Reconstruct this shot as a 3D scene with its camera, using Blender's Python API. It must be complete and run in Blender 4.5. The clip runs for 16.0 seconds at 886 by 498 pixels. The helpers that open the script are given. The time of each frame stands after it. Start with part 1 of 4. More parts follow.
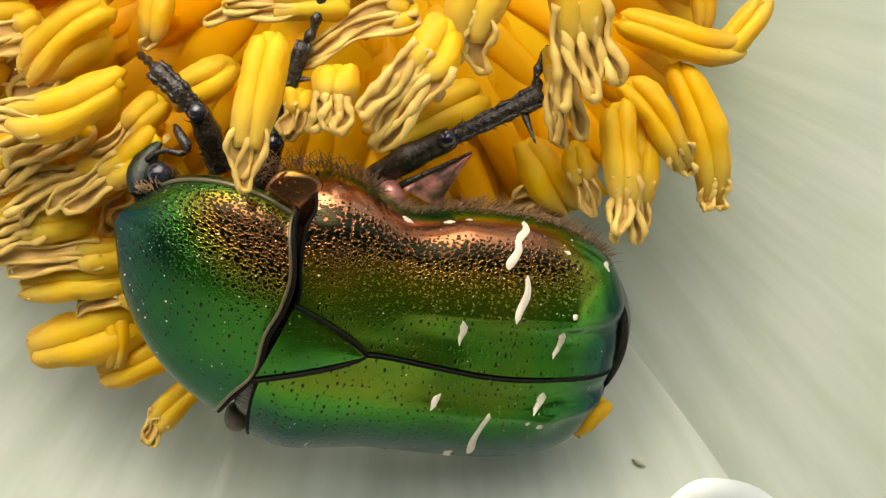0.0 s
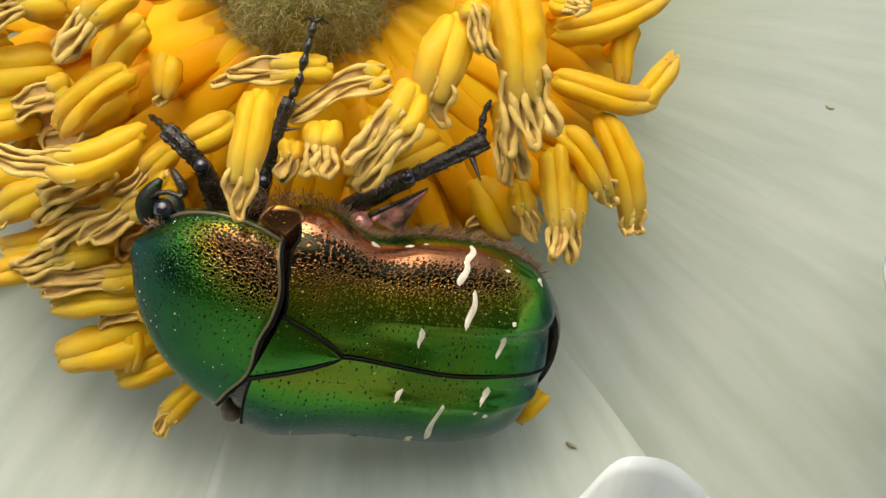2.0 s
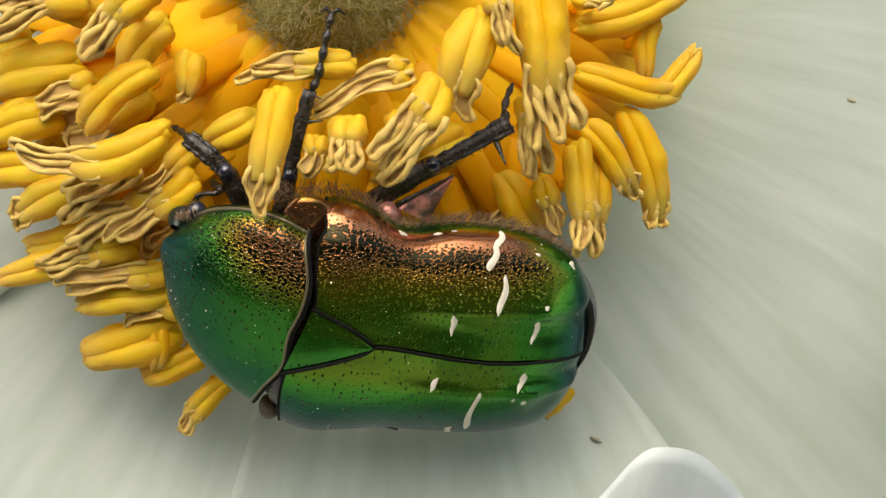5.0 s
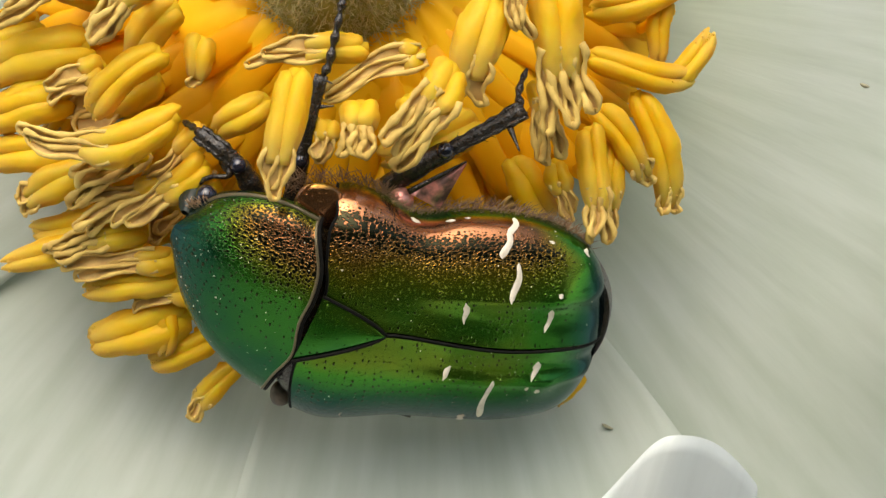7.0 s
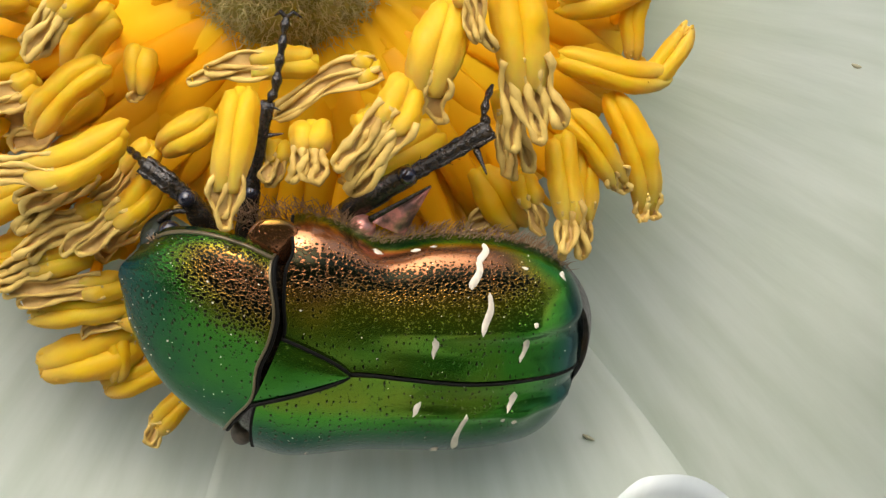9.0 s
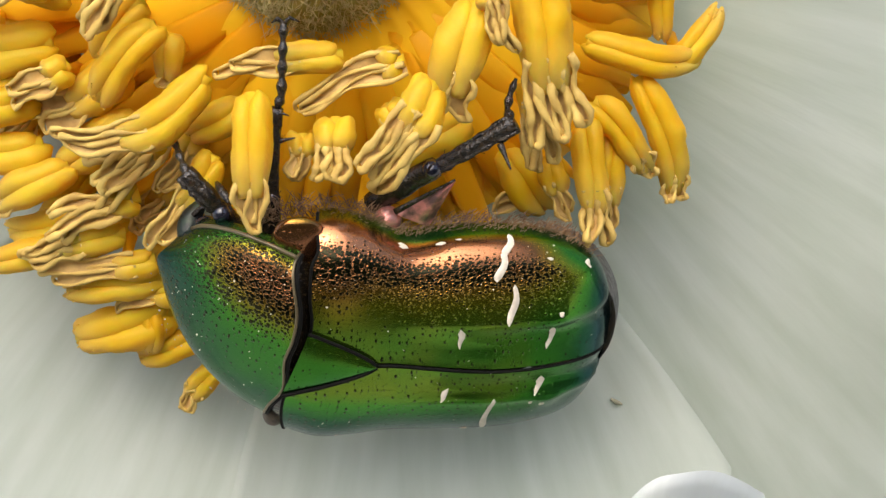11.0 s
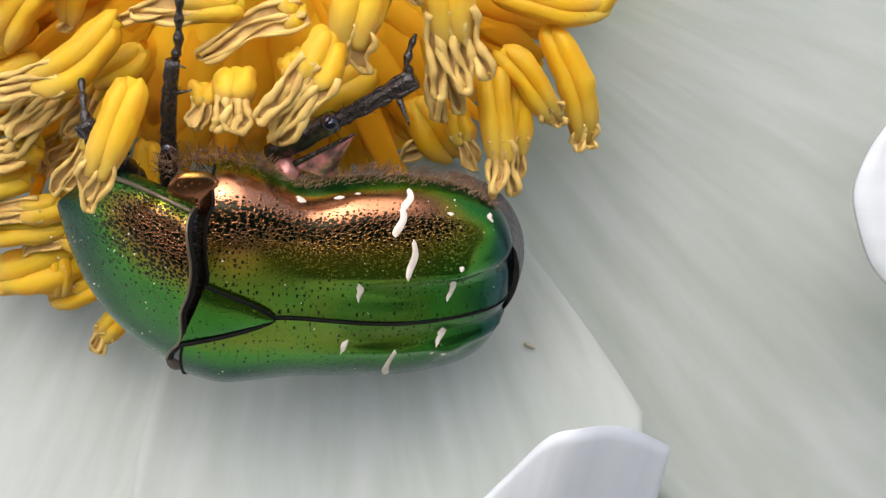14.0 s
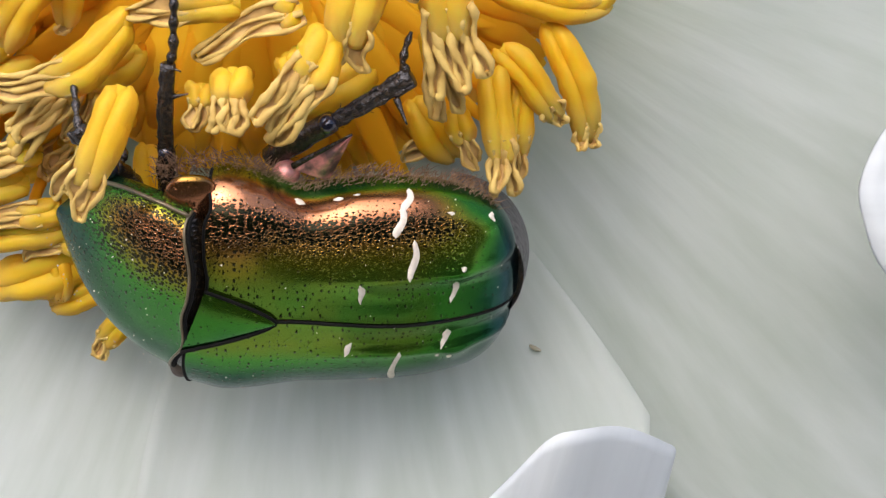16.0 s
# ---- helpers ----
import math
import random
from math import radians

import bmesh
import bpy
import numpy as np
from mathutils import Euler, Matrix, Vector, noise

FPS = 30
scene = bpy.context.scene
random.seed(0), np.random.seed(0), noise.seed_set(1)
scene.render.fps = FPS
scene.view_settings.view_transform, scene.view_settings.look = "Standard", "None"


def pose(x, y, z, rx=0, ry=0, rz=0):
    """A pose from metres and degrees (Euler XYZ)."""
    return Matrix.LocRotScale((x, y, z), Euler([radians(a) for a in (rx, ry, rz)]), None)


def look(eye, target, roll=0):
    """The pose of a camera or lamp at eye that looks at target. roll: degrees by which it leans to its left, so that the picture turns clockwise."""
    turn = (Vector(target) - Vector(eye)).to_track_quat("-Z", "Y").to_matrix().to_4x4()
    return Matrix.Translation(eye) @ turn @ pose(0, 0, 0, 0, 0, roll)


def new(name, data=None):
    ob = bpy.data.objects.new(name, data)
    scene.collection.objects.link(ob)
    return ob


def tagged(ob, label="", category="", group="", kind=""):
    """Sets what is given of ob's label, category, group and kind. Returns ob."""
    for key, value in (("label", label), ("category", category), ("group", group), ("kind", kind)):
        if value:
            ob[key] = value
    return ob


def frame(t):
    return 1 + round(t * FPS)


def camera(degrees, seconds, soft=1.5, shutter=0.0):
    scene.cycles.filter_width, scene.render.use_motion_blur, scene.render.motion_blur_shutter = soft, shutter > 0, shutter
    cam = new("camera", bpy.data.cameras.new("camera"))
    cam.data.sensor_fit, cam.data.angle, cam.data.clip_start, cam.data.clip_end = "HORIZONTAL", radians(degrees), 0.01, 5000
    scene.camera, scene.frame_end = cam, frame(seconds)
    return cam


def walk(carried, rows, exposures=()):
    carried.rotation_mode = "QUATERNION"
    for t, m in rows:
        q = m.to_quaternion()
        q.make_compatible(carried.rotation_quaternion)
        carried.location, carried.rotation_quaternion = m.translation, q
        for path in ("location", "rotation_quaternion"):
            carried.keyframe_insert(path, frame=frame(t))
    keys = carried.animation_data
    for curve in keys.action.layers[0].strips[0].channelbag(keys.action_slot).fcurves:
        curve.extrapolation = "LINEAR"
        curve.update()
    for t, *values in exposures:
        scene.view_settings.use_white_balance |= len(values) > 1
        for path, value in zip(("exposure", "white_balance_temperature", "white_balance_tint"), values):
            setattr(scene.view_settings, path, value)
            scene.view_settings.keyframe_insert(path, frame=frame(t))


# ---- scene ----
# ---- camera ----
cam = camera(25, 16.0, soft=1.4)
walk(cam, [
    (0, pose(0.00250, -0.05594, 0.82882, 62.36, 0.68, 3.22)),
    (0.5, pose(0.00207, -0.05937, 0.83049, 61.89, 0.64, 2.95)),
    (1, pose(0.00036, -0.06290, 0.83215, 62.04, 0.26, 1.06)),
    (1.5, pose(-0.00010, -0.06493, 0.83445, 62.02, -0.08, 0.74)),
    (2, pose(0.00065, -0.06718, 0.83624, 61.94, -0.09, 0.42)),
    (2.5, pose(0.00001, -0.06855, 0.83635, 61.76, -0.02, 0.51)),
    (3, pose(-0.00042, -0.06854, 0.83659, 61.99, -0.02, 0.41)),
    (3.5, pose(-0.00023, -0.06780, 0.83627, 62.36, 0.07, 0.21)),
    (4, pose(0.00000, -0.06771, 0.83600, 62.01, 0.00, 0.00)),
    (4.2, pose(0.00009, -0.06778, 0.83610, 61.96, 0.46, 0.45)),
    (6.3, pose(0.00006, -0.06717, 0.83482, 62.92, 0.48, 0.45)),
    (6.5, pose(-0.00028, -0.06747, 0.83486, 62.86, 0.41, 0.41)),
    (7, pose(-0.00060, -0.06695, 0.83546, 61.80, 0.33, 0.34)),
    (7.5, pose(-0.00019, -0.06554, 0.83607, 61.92, 0.03, -0.43)),
    (8, pose(-0.00007, -0.06369, 0.83614, 60.51, 0.10, -0.54)),
    (8.5, pose(-0.00081, -0.06136, 0.83682, 58.82, 0.40, -0.84)),
    (8.7, pose(-0.00010, -0.06071, 0.83733, 58.50, 0.91, -0.60)),
    (10.8, pose(0.00391, -0.05622, 0.84389, 51.87, 2.99, 1.94)),
    (11, pose(0.00328, -0.05606, 0.84451, 51.67, 2.85, 1.83)),
    (11.5, pose(0.00367, -0.05547, 0.84506, 50.71, 2.72, 2.06)),
    (12, pose(0.00479, -0.05444, 0.84546, 49.86, 2.41, 2.10)),
    (12.5, pose(0.00407, -0.05375, 0.84488, 49.66, 2.38, 2.94)),
    (13, pose(0.00421, -0.05319, 0.84565, 49.64, 2.12, 2.91)),
    (13.5, pose(0.00507, -0.05361, 0.84603, 49.42, 2.29, 2.45)),
    (14, pose(0.00620, -0.05409, 0.84597, 48.32, 2.22, 1.81)),
    (14.5, pose(0.00552, -0.05063, 0.84332, 48.23, 2.30, 2.31)),
    (15, pose(0.00527, -0.04757, 0.83908, 48.15, 2.35, 1.78)),
    (15.5, pose(0.00624, -0.04901, 0.84311, 49.78, 2.41, 1.72)),
    (16, pose(0.00713, -0.05387, 0.84506, 48.77, 3.11, 2.10)),
], exposures=[(0.0, 0.90, 7250, 8), (1.5, 0.69, 6850, 7.5), (7.5, 0.69, 6750, 8), (8.5, 0.72, 6650, 9), (10.8, 0.71, 6500, 12), (13.5, 0.71, 6100, 19.5), (16.0, 0.68, 6050, 19)])

# ---- light: bright hazy day ----
world = bpy.data.worlds.new("sky")
scene.world = world
world.use_nodes = True
wn = world.node_tree
sky = wn.nodes.new("ShaderNodeTexSky")
sky.sky_type = "NISHITA"
sky.sun_disc = False
SUN_EL, SUN_AZ = 71.0, -158.0
sky.sun_elevation = radians(SUN_EL)
sky.sun_rotation = radians(SUN_AZ)
sky.air_density, sky.dust_density, sky.ozone_density = 1.0, 5.0, 1.0
wn.nodes["Background"].inputs["Strength"].default_value = 0.15
wn.links.new(sky.outputs[0], wn.nodes["Background"].inputs["Color"])
sun = new("sun", bpy.data.lights.new("sun", "SUN"))
sun.data.energy = 1.5
sun.data.angle = radians(75)
sun.data.color = (1.0, 0.95, 0.88)
az = radians(SUN_AZ)
sun_dir = Vector((math.sin(az) * math.cos(radians(SUN_EL)), math.cos(az) * math.cos(radians(SUN_EL)), math.sin(radians(SUN_EL))))
sun.matrix_world = look(sun_dir * 3, (0, 0, 0))


# ---- materials ----
GRAIN = "grain"


def material(name, base, rough=0.5, metal=0.0, second=None, scale=800.0, mix=0.5, bump=0.0, bump_scale=3000.0,
             translucent=0.0, spec=0.5, detail=4.0, coat=0.0, stretch=(1, 1, 1), grain=False, bump_mm=0.05):
    m = bpy.data.materials.new(name)
    m.use_nodes = True
    n, l = m.node_tree.nodes, m.node_tree.links
    b = n["Principled BSDF"]
    out = n["Material Output"]
    b.inputs["Roughness"].default_value = rough
    b.inputs["Metallic"].default_value = metal
    b.inputs["Specular IOR Level"].default_value = spec
    b.inputs["Coat Weight"].default_value = coat
    b.inputs["Coat Roughness"].default_value = 0.08
    tc = n.new("ShaderNodeTexCoord")
    mp = n.new("ShaderNodeMapping")
    mp.inputs["Scale"].default_value = stretch
    if grain:
        ga = n.new("ShaderNodeAttribute")
        ga.attribute_name = GRAIN
        l.new(ga.outputs["Vector"], mp.inputs["Vector"])
    else:
        l.new(tc.outputs["Object"], mp.inputs["Vector"])
    tx = n.new("ShaderNodeTexNoise")
    tx.inputs["Scale"].default_value = scale
    tx.inputs["Detail"].default_value = detail
    l.new(mp.outputs[0], tx.inputs["Vector"])
    ramp = n.new("ShaderNodeMapRange")
    ramp.inputs["From Min"].default_value, ramp.inputs["From Max"].default_value = 0.5 - mix / 2, 0.5 + mix / 2
    l.new(tx.outputs["Fac"], ramp.inputs["Value"])
    mx = n.new("ShaderNodeMix")
    mx.data_type = "RGBA"
    mx.inputs[6].default_value = (*base, 1)
    mx.inputs[7].default_value = (*(second or base), 1)
    l.new(ramp.outputs[0], mx.inputs["Factor"])
    l.new(mx.outputs[2], b.inputs["Base Color"])
    if bump:
        t2 = n.new("ShaderNodeTexNoise")
        t2.inputs["Scale"].default_value = bump_scale
        t2.inputs["Detail"].default_value = 5
        l.new(mp.outputs[0], t2.inputs["Vector"])
        bp = n.new("ShaderNodeBump")
        bp.inputs["Strength"].default_value = bump
        bp.inputs["Distance"].default_value = bump_mm / 1000
        l.new(t2.outputs["Fac"], bp.inputs["Height"])
        l.new(bp.outputs[0], b.inputs["Normal"])
    if translucent:
        tr = n.new("ShaderNodeBsdfTranslucent")
        l.new(mx.outputs[2], tr.inputs["Color"])
        ms = n.new("ShaderNodeMixShader")
        ms.inputs[0].default_value = translucent
        l.new(b.outputs[0], ms.inputs[1])
        l.new(tr.outputs[0], ms.inputs[2])
        l.new(ms.outputs[0], out.inputs["Surface"])
    return m


def tone_along(m, far):
    """Mixes a second colour in along the mesh's own tone."""
    n, l = m.node_tree.nodes, m.node_tree.links
    mx = [k for k in n if k.bl_idname == "ShaderNodeMix"][0]
    at = n.new("ShaderNodeAttribute")
    at.attribute_name = "tone"
    m2 = n.new("ShaderNodeMix")
    m2.data_type = "RGBA"
    m2.inputs[7].default_value = (*far, 1)
    mp = n.new("ShaderNodeMapRange")
    mp.inputs["From Min"].default_value, mp.inputs["From Max"].default_value, mp.inputs["To Max"].default_value = 0.6, 1.05, 0.9
    l.new(at.outputs["Fac"], mp.inputs["Value"])
    l.new(mp.outputs[0], m2.inputs["Factor"])
    oi = n.new("ShaderNodeObjectInfo")
    mr = n.new("ShaderNodeMapRange")
    mr.inputs["From Min"].default_value, mr.inputs["To Max"].default_value = 0.3, 0.5
    l.new(oi.outputs["Random"], mr.inputs["Value"])
    m3 = n.new("ShaderNodeMix")
    m3.data_type = "RGBA"
    m3.inputs[7].default_value = (0.95, 0.58, 0.01, 1)
    l.new(mr.outputs[0], m3.inputs["Factor"])
    for k in list(mx.outputs[2].links):
        l.new(m2.outputs[2], k.to_socket)
    l.new(mx.outputs[2], m3.inputs[6])
    l.new(m3.outputs[2], m2.inputs[6])


PETAL = material("white_petal", (0.585, 0.635, 0.57), 0.6, second=(0.485, 0.545, 0.465), scale=1.1, mix=0.4, bump=0.3, bump_scale=2.2, translucent=0.38, spec=0.25, grain=True, bump_mm=0.1, detail=8)
def green_base(m):
    """A green flush towards the petal's base."""
    n, l = m.node_tree.nodes, m.node_tree.links
    mx = [k for k in n if k.bl_idname == "ShaderNodeMix"][0]
    at = n.new("ShaderNodeAttribute")
    at.attribute_name = GRAIN
    sx = n.new("ShaderNodeSeparateXYZ")
    l.new(at.outputs["Vector"], sx.inputs[0])
    mr = n.new("ShaderNodeMapRange")
    mr.inputs["From Min"].default_value, mr.inputs["From Max"].default_value = 2.0, 0.6
    mr.inputs["To Max"].default_value = 0.6
    l.new(sx.outputs["Y"], mr.inputs["Value"])
    m2 = n.new("ShaderNodeMix")
    m2.data_type = "RGBA"
    m2.inputs[7].default_value = (0.60, 0.68, 0.44, 1)
    l.new(mr.outputs[0], m2.inputs["Factor"])
    for k in list(mx.outputs[2].links):
        l.new(m2.outputs[2], k.to_socket)
    l.new(mx.outputs[2], m2.inputs[6])


green_base(PETAL)
# lit copy of the petal white for the curled lobes: skylight put into the colour
LIT_TIP = material("lit_petal_tip", (0.75, 0.80, 0.765), 0.55, second=(0.67, 0.72, 0.685), scale=1.1, mix=0.4, bump=0.3, bump_scale=2.2, translucent=0.25, spec=0.3, grain=True, bump_mm=0.1, detail=8)
BLEMISH = material("brown_blemish", (0.26, 0.25, 0.15), 0.7, second=(0.40, 0.38, 0.26), scale=1500)
ANTHER = material("yellow_anther", (0.98, 0.71, 0.06), 0.42, second=(0.98, 0.61, 0.012), scale=420, mix=0.35, bump=0.55, bump_scale=1900, translucent=0.42, spec=0.22, bump_mm=0.08)
def waxy(m, weight, depth_mm):
    b = m.node_tree.nodes["Principled BSDF"]
    b.inputs["Subsurface Weight"].default_value = weight
    b.inputs["Subsurface Radius"].default_value = (1.6, 0.7, 0.12)
    b.inputs["Subsurface Scale"].default_value = depth_mm / 1000


waxy(ANTHER, 0.4, 0.35)
tone_along(ANTHER, (0.90, 0.62, 0.13))
DRY = material("dry_anther", (0.82, 0.61, 0.17), 0.6, second=(0.54, 0.34, 0.08), scale=1100, mix=0.4, bump=0.6, bump_scale=3500, translucent=0.15, spec=0.3)
FILAMENT = material("filament", (0.97, 0.66, 0.02), 0.5, second=(0.96, 0.55, 0.004), scale=300, translucent=0.5, spec=0.3)
CARPEL = material("carpel_felt", (0.50, 0.47, 0.14), 0.85, second=(0.34, 0.32, 0.07), scale=500, bump=0.8, bump_scale=2500, spec=0.2)
DISC = material("golden_disc", (0.95, 0.60, 0.015), 0.55, second=(0.94, 0.50, 0.006), scale=350, mix=0.5, bump=0.3, bump_scale=1500, spec=0.3)
FELT = material("carpel_hair", (0.80, 0.74, 0.40), 0.8, second=(0.60, 0.53, 0.20), scale=500, translucent=0.45, spec=0.2)
GREEN = material("green_stem", (0.08, 0.16, 0.04), 0.5, second=(0.05, 0.11, 0.03), scale=200)
BLACK = material("black_cuticle", (0.008, 0.007, 0.005), 0.26, second=(0.03, 0.02, 0.01), scale=6500, mix=0.2, bump=0.8, bump_scale=7500, spec=0.6, bump_mm=0.08)
TAIL = material("tail_cuticle", (0.03, 0.028, 0.026), 0.38, second=(0.11, 0.10, 0.10), scale=5200, mix=0.2, bump=1.0, bump_scale=5200, bump_mm=0.12, spec=0.6)
DULL = material("dull_plate", (0.13, 0.10, 0.065), 0.5, second=(0.06, 0.05, 0.035), scale=3500, bump=0.8, bump_scale=5000, spec=0.4)
SEAM = material("dark_seam", (0.006, 0.006, 0.005), 0.7, spec=0.1)
FUR = material("dark_fur", (0.03, 0.026, 0.022), 0.8, second=(0.10, 0.08, 0.06), scale=3000, spec=0.15, bump=1.0, bump_scale=5000, bump_mm=0.1)
FLECK = material("cream_fleck", (0.78, 0.72, 0.58), 0.7, second=(0.62, 0.55, 0.42), scale=4000)
HAIR = material("pale_hair", (0.42, 0.27, 0.15), 0.6, second=(0.22, 0.13, 0.07), scale=800, spec=0.2)
PINK = material("copper_plate", (0.86, 0.36, 0.30), 0.3, metal=0.5, second=(0.20, 0.12, 0.10), scale=1700, mix=0.2, bump=0.5, bump_scale=5000)
RIM = material("pale_rim", (0.16, 0.13, 0.07), 0.35, metal=0.5)
HEADMAT = material('head_cuticle', (0.02, 0.035, 0.018), 0.35, metal=0.5, second=(0.02, 0.02, 0.02), scale=3000, bump=0.6, bump_scale=6000)
EYE = material("eye", (0.012, 0.012, 0.02), 0.12, second=(0.02, 0.02, 0.03), coat=0.6)
PALE_GROUND = material("bounce_ground", (0.56, 0.54, 0.49), 0.9, second=(0.42, 0.40, 0.36), scale=40, bump=0.5, bump_scale=60, bump_mm=8)


# for the unseen backdrop: dark, to be mirrored in the beetle's back
DARK_BACKDROP = material('hedge', (0.035, 0.06, 0.02), 0.7, second=(0.015, 0.03, 0.01), scale=25, mix=0.4, bump=1.0, bump_scale=40, bump_mm=30)
SLIT = material('dry_slit', (0.70, 0.48, 0.16), 0.75, second=(0.42, 0.25, 0.07), scale=1200, mix=0.4, bump=0.5, bump_scale=3500)


def chafer(name):
    """Punctured metallic cuticle, from blue-green over gold to copper by the mesh's own hue, painted reflections
    included.
    """
    m = bpy.data.materials.new(name)
    m.use_nodes = True
    n, l = m.node_tree.nodes, m.node_tree.links
    b = n["Principled BSDF"]
    b.inputs["Metallic"].default_value = 0.92
    b.inputs["Roughness"].default_value = 0.2
    b.inputs["Coat Weight"].default_value = 0.06
    b.inputs["Coat Roughness"].default_value = 0.12
    tc = n.new("ShaderNodeTexCoord")
    # slow change from green to bronze across the back, with reflected bands painted in
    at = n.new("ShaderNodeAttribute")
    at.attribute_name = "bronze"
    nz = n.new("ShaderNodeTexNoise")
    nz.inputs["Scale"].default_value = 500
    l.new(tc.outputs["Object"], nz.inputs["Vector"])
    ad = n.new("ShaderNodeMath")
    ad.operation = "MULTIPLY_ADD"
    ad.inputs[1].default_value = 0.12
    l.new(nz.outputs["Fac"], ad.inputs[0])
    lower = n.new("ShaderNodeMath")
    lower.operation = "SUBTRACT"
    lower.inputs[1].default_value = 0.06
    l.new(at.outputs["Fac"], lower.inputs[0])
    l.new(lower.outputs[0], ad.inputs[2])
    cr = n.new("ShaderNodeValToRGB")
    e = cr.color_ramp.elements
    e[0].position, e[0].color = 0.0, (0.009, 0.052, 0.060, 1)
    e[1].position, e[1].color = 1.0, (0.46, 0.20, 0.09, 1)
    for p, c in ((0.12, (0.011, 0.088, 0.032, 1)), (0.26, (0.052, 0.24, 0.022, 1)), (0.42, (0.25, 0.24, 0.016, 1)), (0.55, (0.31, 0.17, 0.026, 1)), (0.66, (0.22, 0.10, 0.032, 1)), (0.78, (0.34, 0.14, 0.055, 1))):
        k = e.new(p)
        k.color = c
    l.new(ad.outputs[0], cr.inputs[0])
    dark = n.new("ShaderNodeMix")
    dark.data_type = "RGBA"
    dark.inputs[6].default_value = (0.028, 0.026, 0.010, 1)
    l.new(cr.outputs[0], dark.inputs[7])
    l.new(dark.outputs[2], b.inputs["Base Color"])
    # punctures: single pits in loose rows, and a dense wrinkled pitting where the mesh asks for it
    cu = n.new("ShaderNodeAttribute")
    cu.attribute_name = "cuticle"
    pa = n.new("ShaderNodeAttribute")
    pa.attribute_name = "pits"
    wn3 = n.new("ShaderNodeTexNoise")
    wn3.inputs["Scale"].default_value = 1.1
    l.new(cu.outputs["Vector"], wn3.inputs["Vector"])

    def math2(op, a, b2, c=None):
        k = n.new("ShaderNodeMath")
        k.operation = op
        for slot, q in enumerate((a, b2, c)):
            if q is None:
                continue
            if hasattr(q, "links"):
                l.new(q, k.inputs[slot])
            else:
                k.inputs[slot].default_value = q
        return k.outputs[0]

    def cells(scale, loose):
        mp = n.new("ShaderNodeMapping")
        mp.inputs["Scale"].default_value = scale
        l.new(cu.outputs["Vector"], mp.inputs["Vector"])
        vo = n.new("ShaderNodeTexVoronoi")
        vo.voronoi_dimensions = "2D"
        vo.inputs["Scale"].default_value = 1.0
        vo.inputs["Randomness"].default_value = loose
        l.new(mp.outputs[0], vo.inputs["Vector"])
        sc = n.new("ShaderNodeSeparateColor")
        l.new(vo.outputs["Color"], sc.inputs[0])
        return vo.outputs["Distance"], sc.outputs[0]

    d1, r1 = cells((3.6, 3.9, 1), 0.7)
    # each pit has a size of its own; a few cells have none
    size1 = math2("MULTIPLY_ADD", r1, 0.16, math2("MULTIPLY_ADD", pa.outputs["Fac"], 0.38, -0.085))
    a1 = n.new("ShaderNodeMapRange")
    a1.inputs["From Min"].default_value, a1.inputs["From Max"].default_value = -0.05, 0.07
    l.new(math2("SUBTRACT", d1, size1), a1.inputs["Value"])
    d2, r2 = cells((6.6, 7.4, 1), 0.95)
    size2 = math2("MULTIPLY_ADD", r2, 0.2, math2("MULTIPLY_ADD", wn3.outputs["Fac"], 0.5, math2("MULTIPLY_ADD", math2("MINIMUM", pa.outputs["Fac"], 0.88), 0.75, -0.58)))
    a2 = n.new("ShaderNodeMapRange")
    a2.inputs["From Min"].default_value, a2.inputs["From Max"].default_value = -0.10, 0.14
    l.new(math2("SUBTRACT", d2, size2), a2.inputs["Value"])
    pit = math2("MINIMUM", a1.outputs[0], a2.outputs[0])
    l.new(pit, dark.inputs["Factor"])
    bp = n.new("ShaderNodeBump")
    bp.inputs["Strength"].default_value = 0.55
    bp.inputs["Distance"].default_value = 0.00005
    l.new(pit, bp.inputs["Height"])
    l.new(bp.outputs[0], b.inputs["Normal"])
    return m


CHAFER = chafer("iridescent_cuticle")


# ---- mesh helpers: all shapes in millimetres, stored in metres ----
def tube(verts, faces, pts, radii, sides=6, squash=None):
    """A tapered tube along pts; adds to verts and faces. squash: (normal, factor) flattens it."""
    pts = [Vector(p) for p in pts]
    base = len(verts)
    n = len(pts)
    up = None
    for i, p in enumerate(pts):
        d = (pts[min(i + 1, n - 1)] - pts[max(i - 1, 0)]).normalized()
        if up is None:
            up = Vector((0.2, 0.1, 1)) if abs(d.z) < 0.9 else Vector((1, 0, 0.1))
        a = d.cross(up).normalized()
        up = a.cross(d).normalized()
        r = radii[i] if hasattr(radii, "__len__") else radii
        for k in range(sides):
            ang = 2 * math.pi * k / sides
            off = a * math.cos(ang) * r + up * math.sin(ang) * r
            if squash:
                nn = Vector(squash[0]).normalized()
                off -= nn * off.dot(nn) * (1 - squash[1])
            verts.append(p + off)
    for i in range(n - 1):
        for k in range(sides):
            q = (k + 1) % sides
            faces.append((base + i * sides + k, base + i * sides + q, base + (i + 1) * sides + q, base + (i + 1) * sides + k))
    faces.append(tuple(base + k for k in range(sides))[::-1])
    faces.append(tuple(base + (n - 1) * sides + k for k in range(sides)))


def mesh(name, verts, faces, mat, origin=(0, 0, 0), smooth=True):
    o = Vector(origin)
    me = bpy.data.meshes.new(name)
    me.from_pydata([(Vector(v) - o) / 1000 for v in verts], [], faces)
    me.validate()
    if smooth:
        me.polygons.foreach_set("use_smooth", [True] * len(me.polygons))
    me.materials.append(mat)
    me.update()
    return me


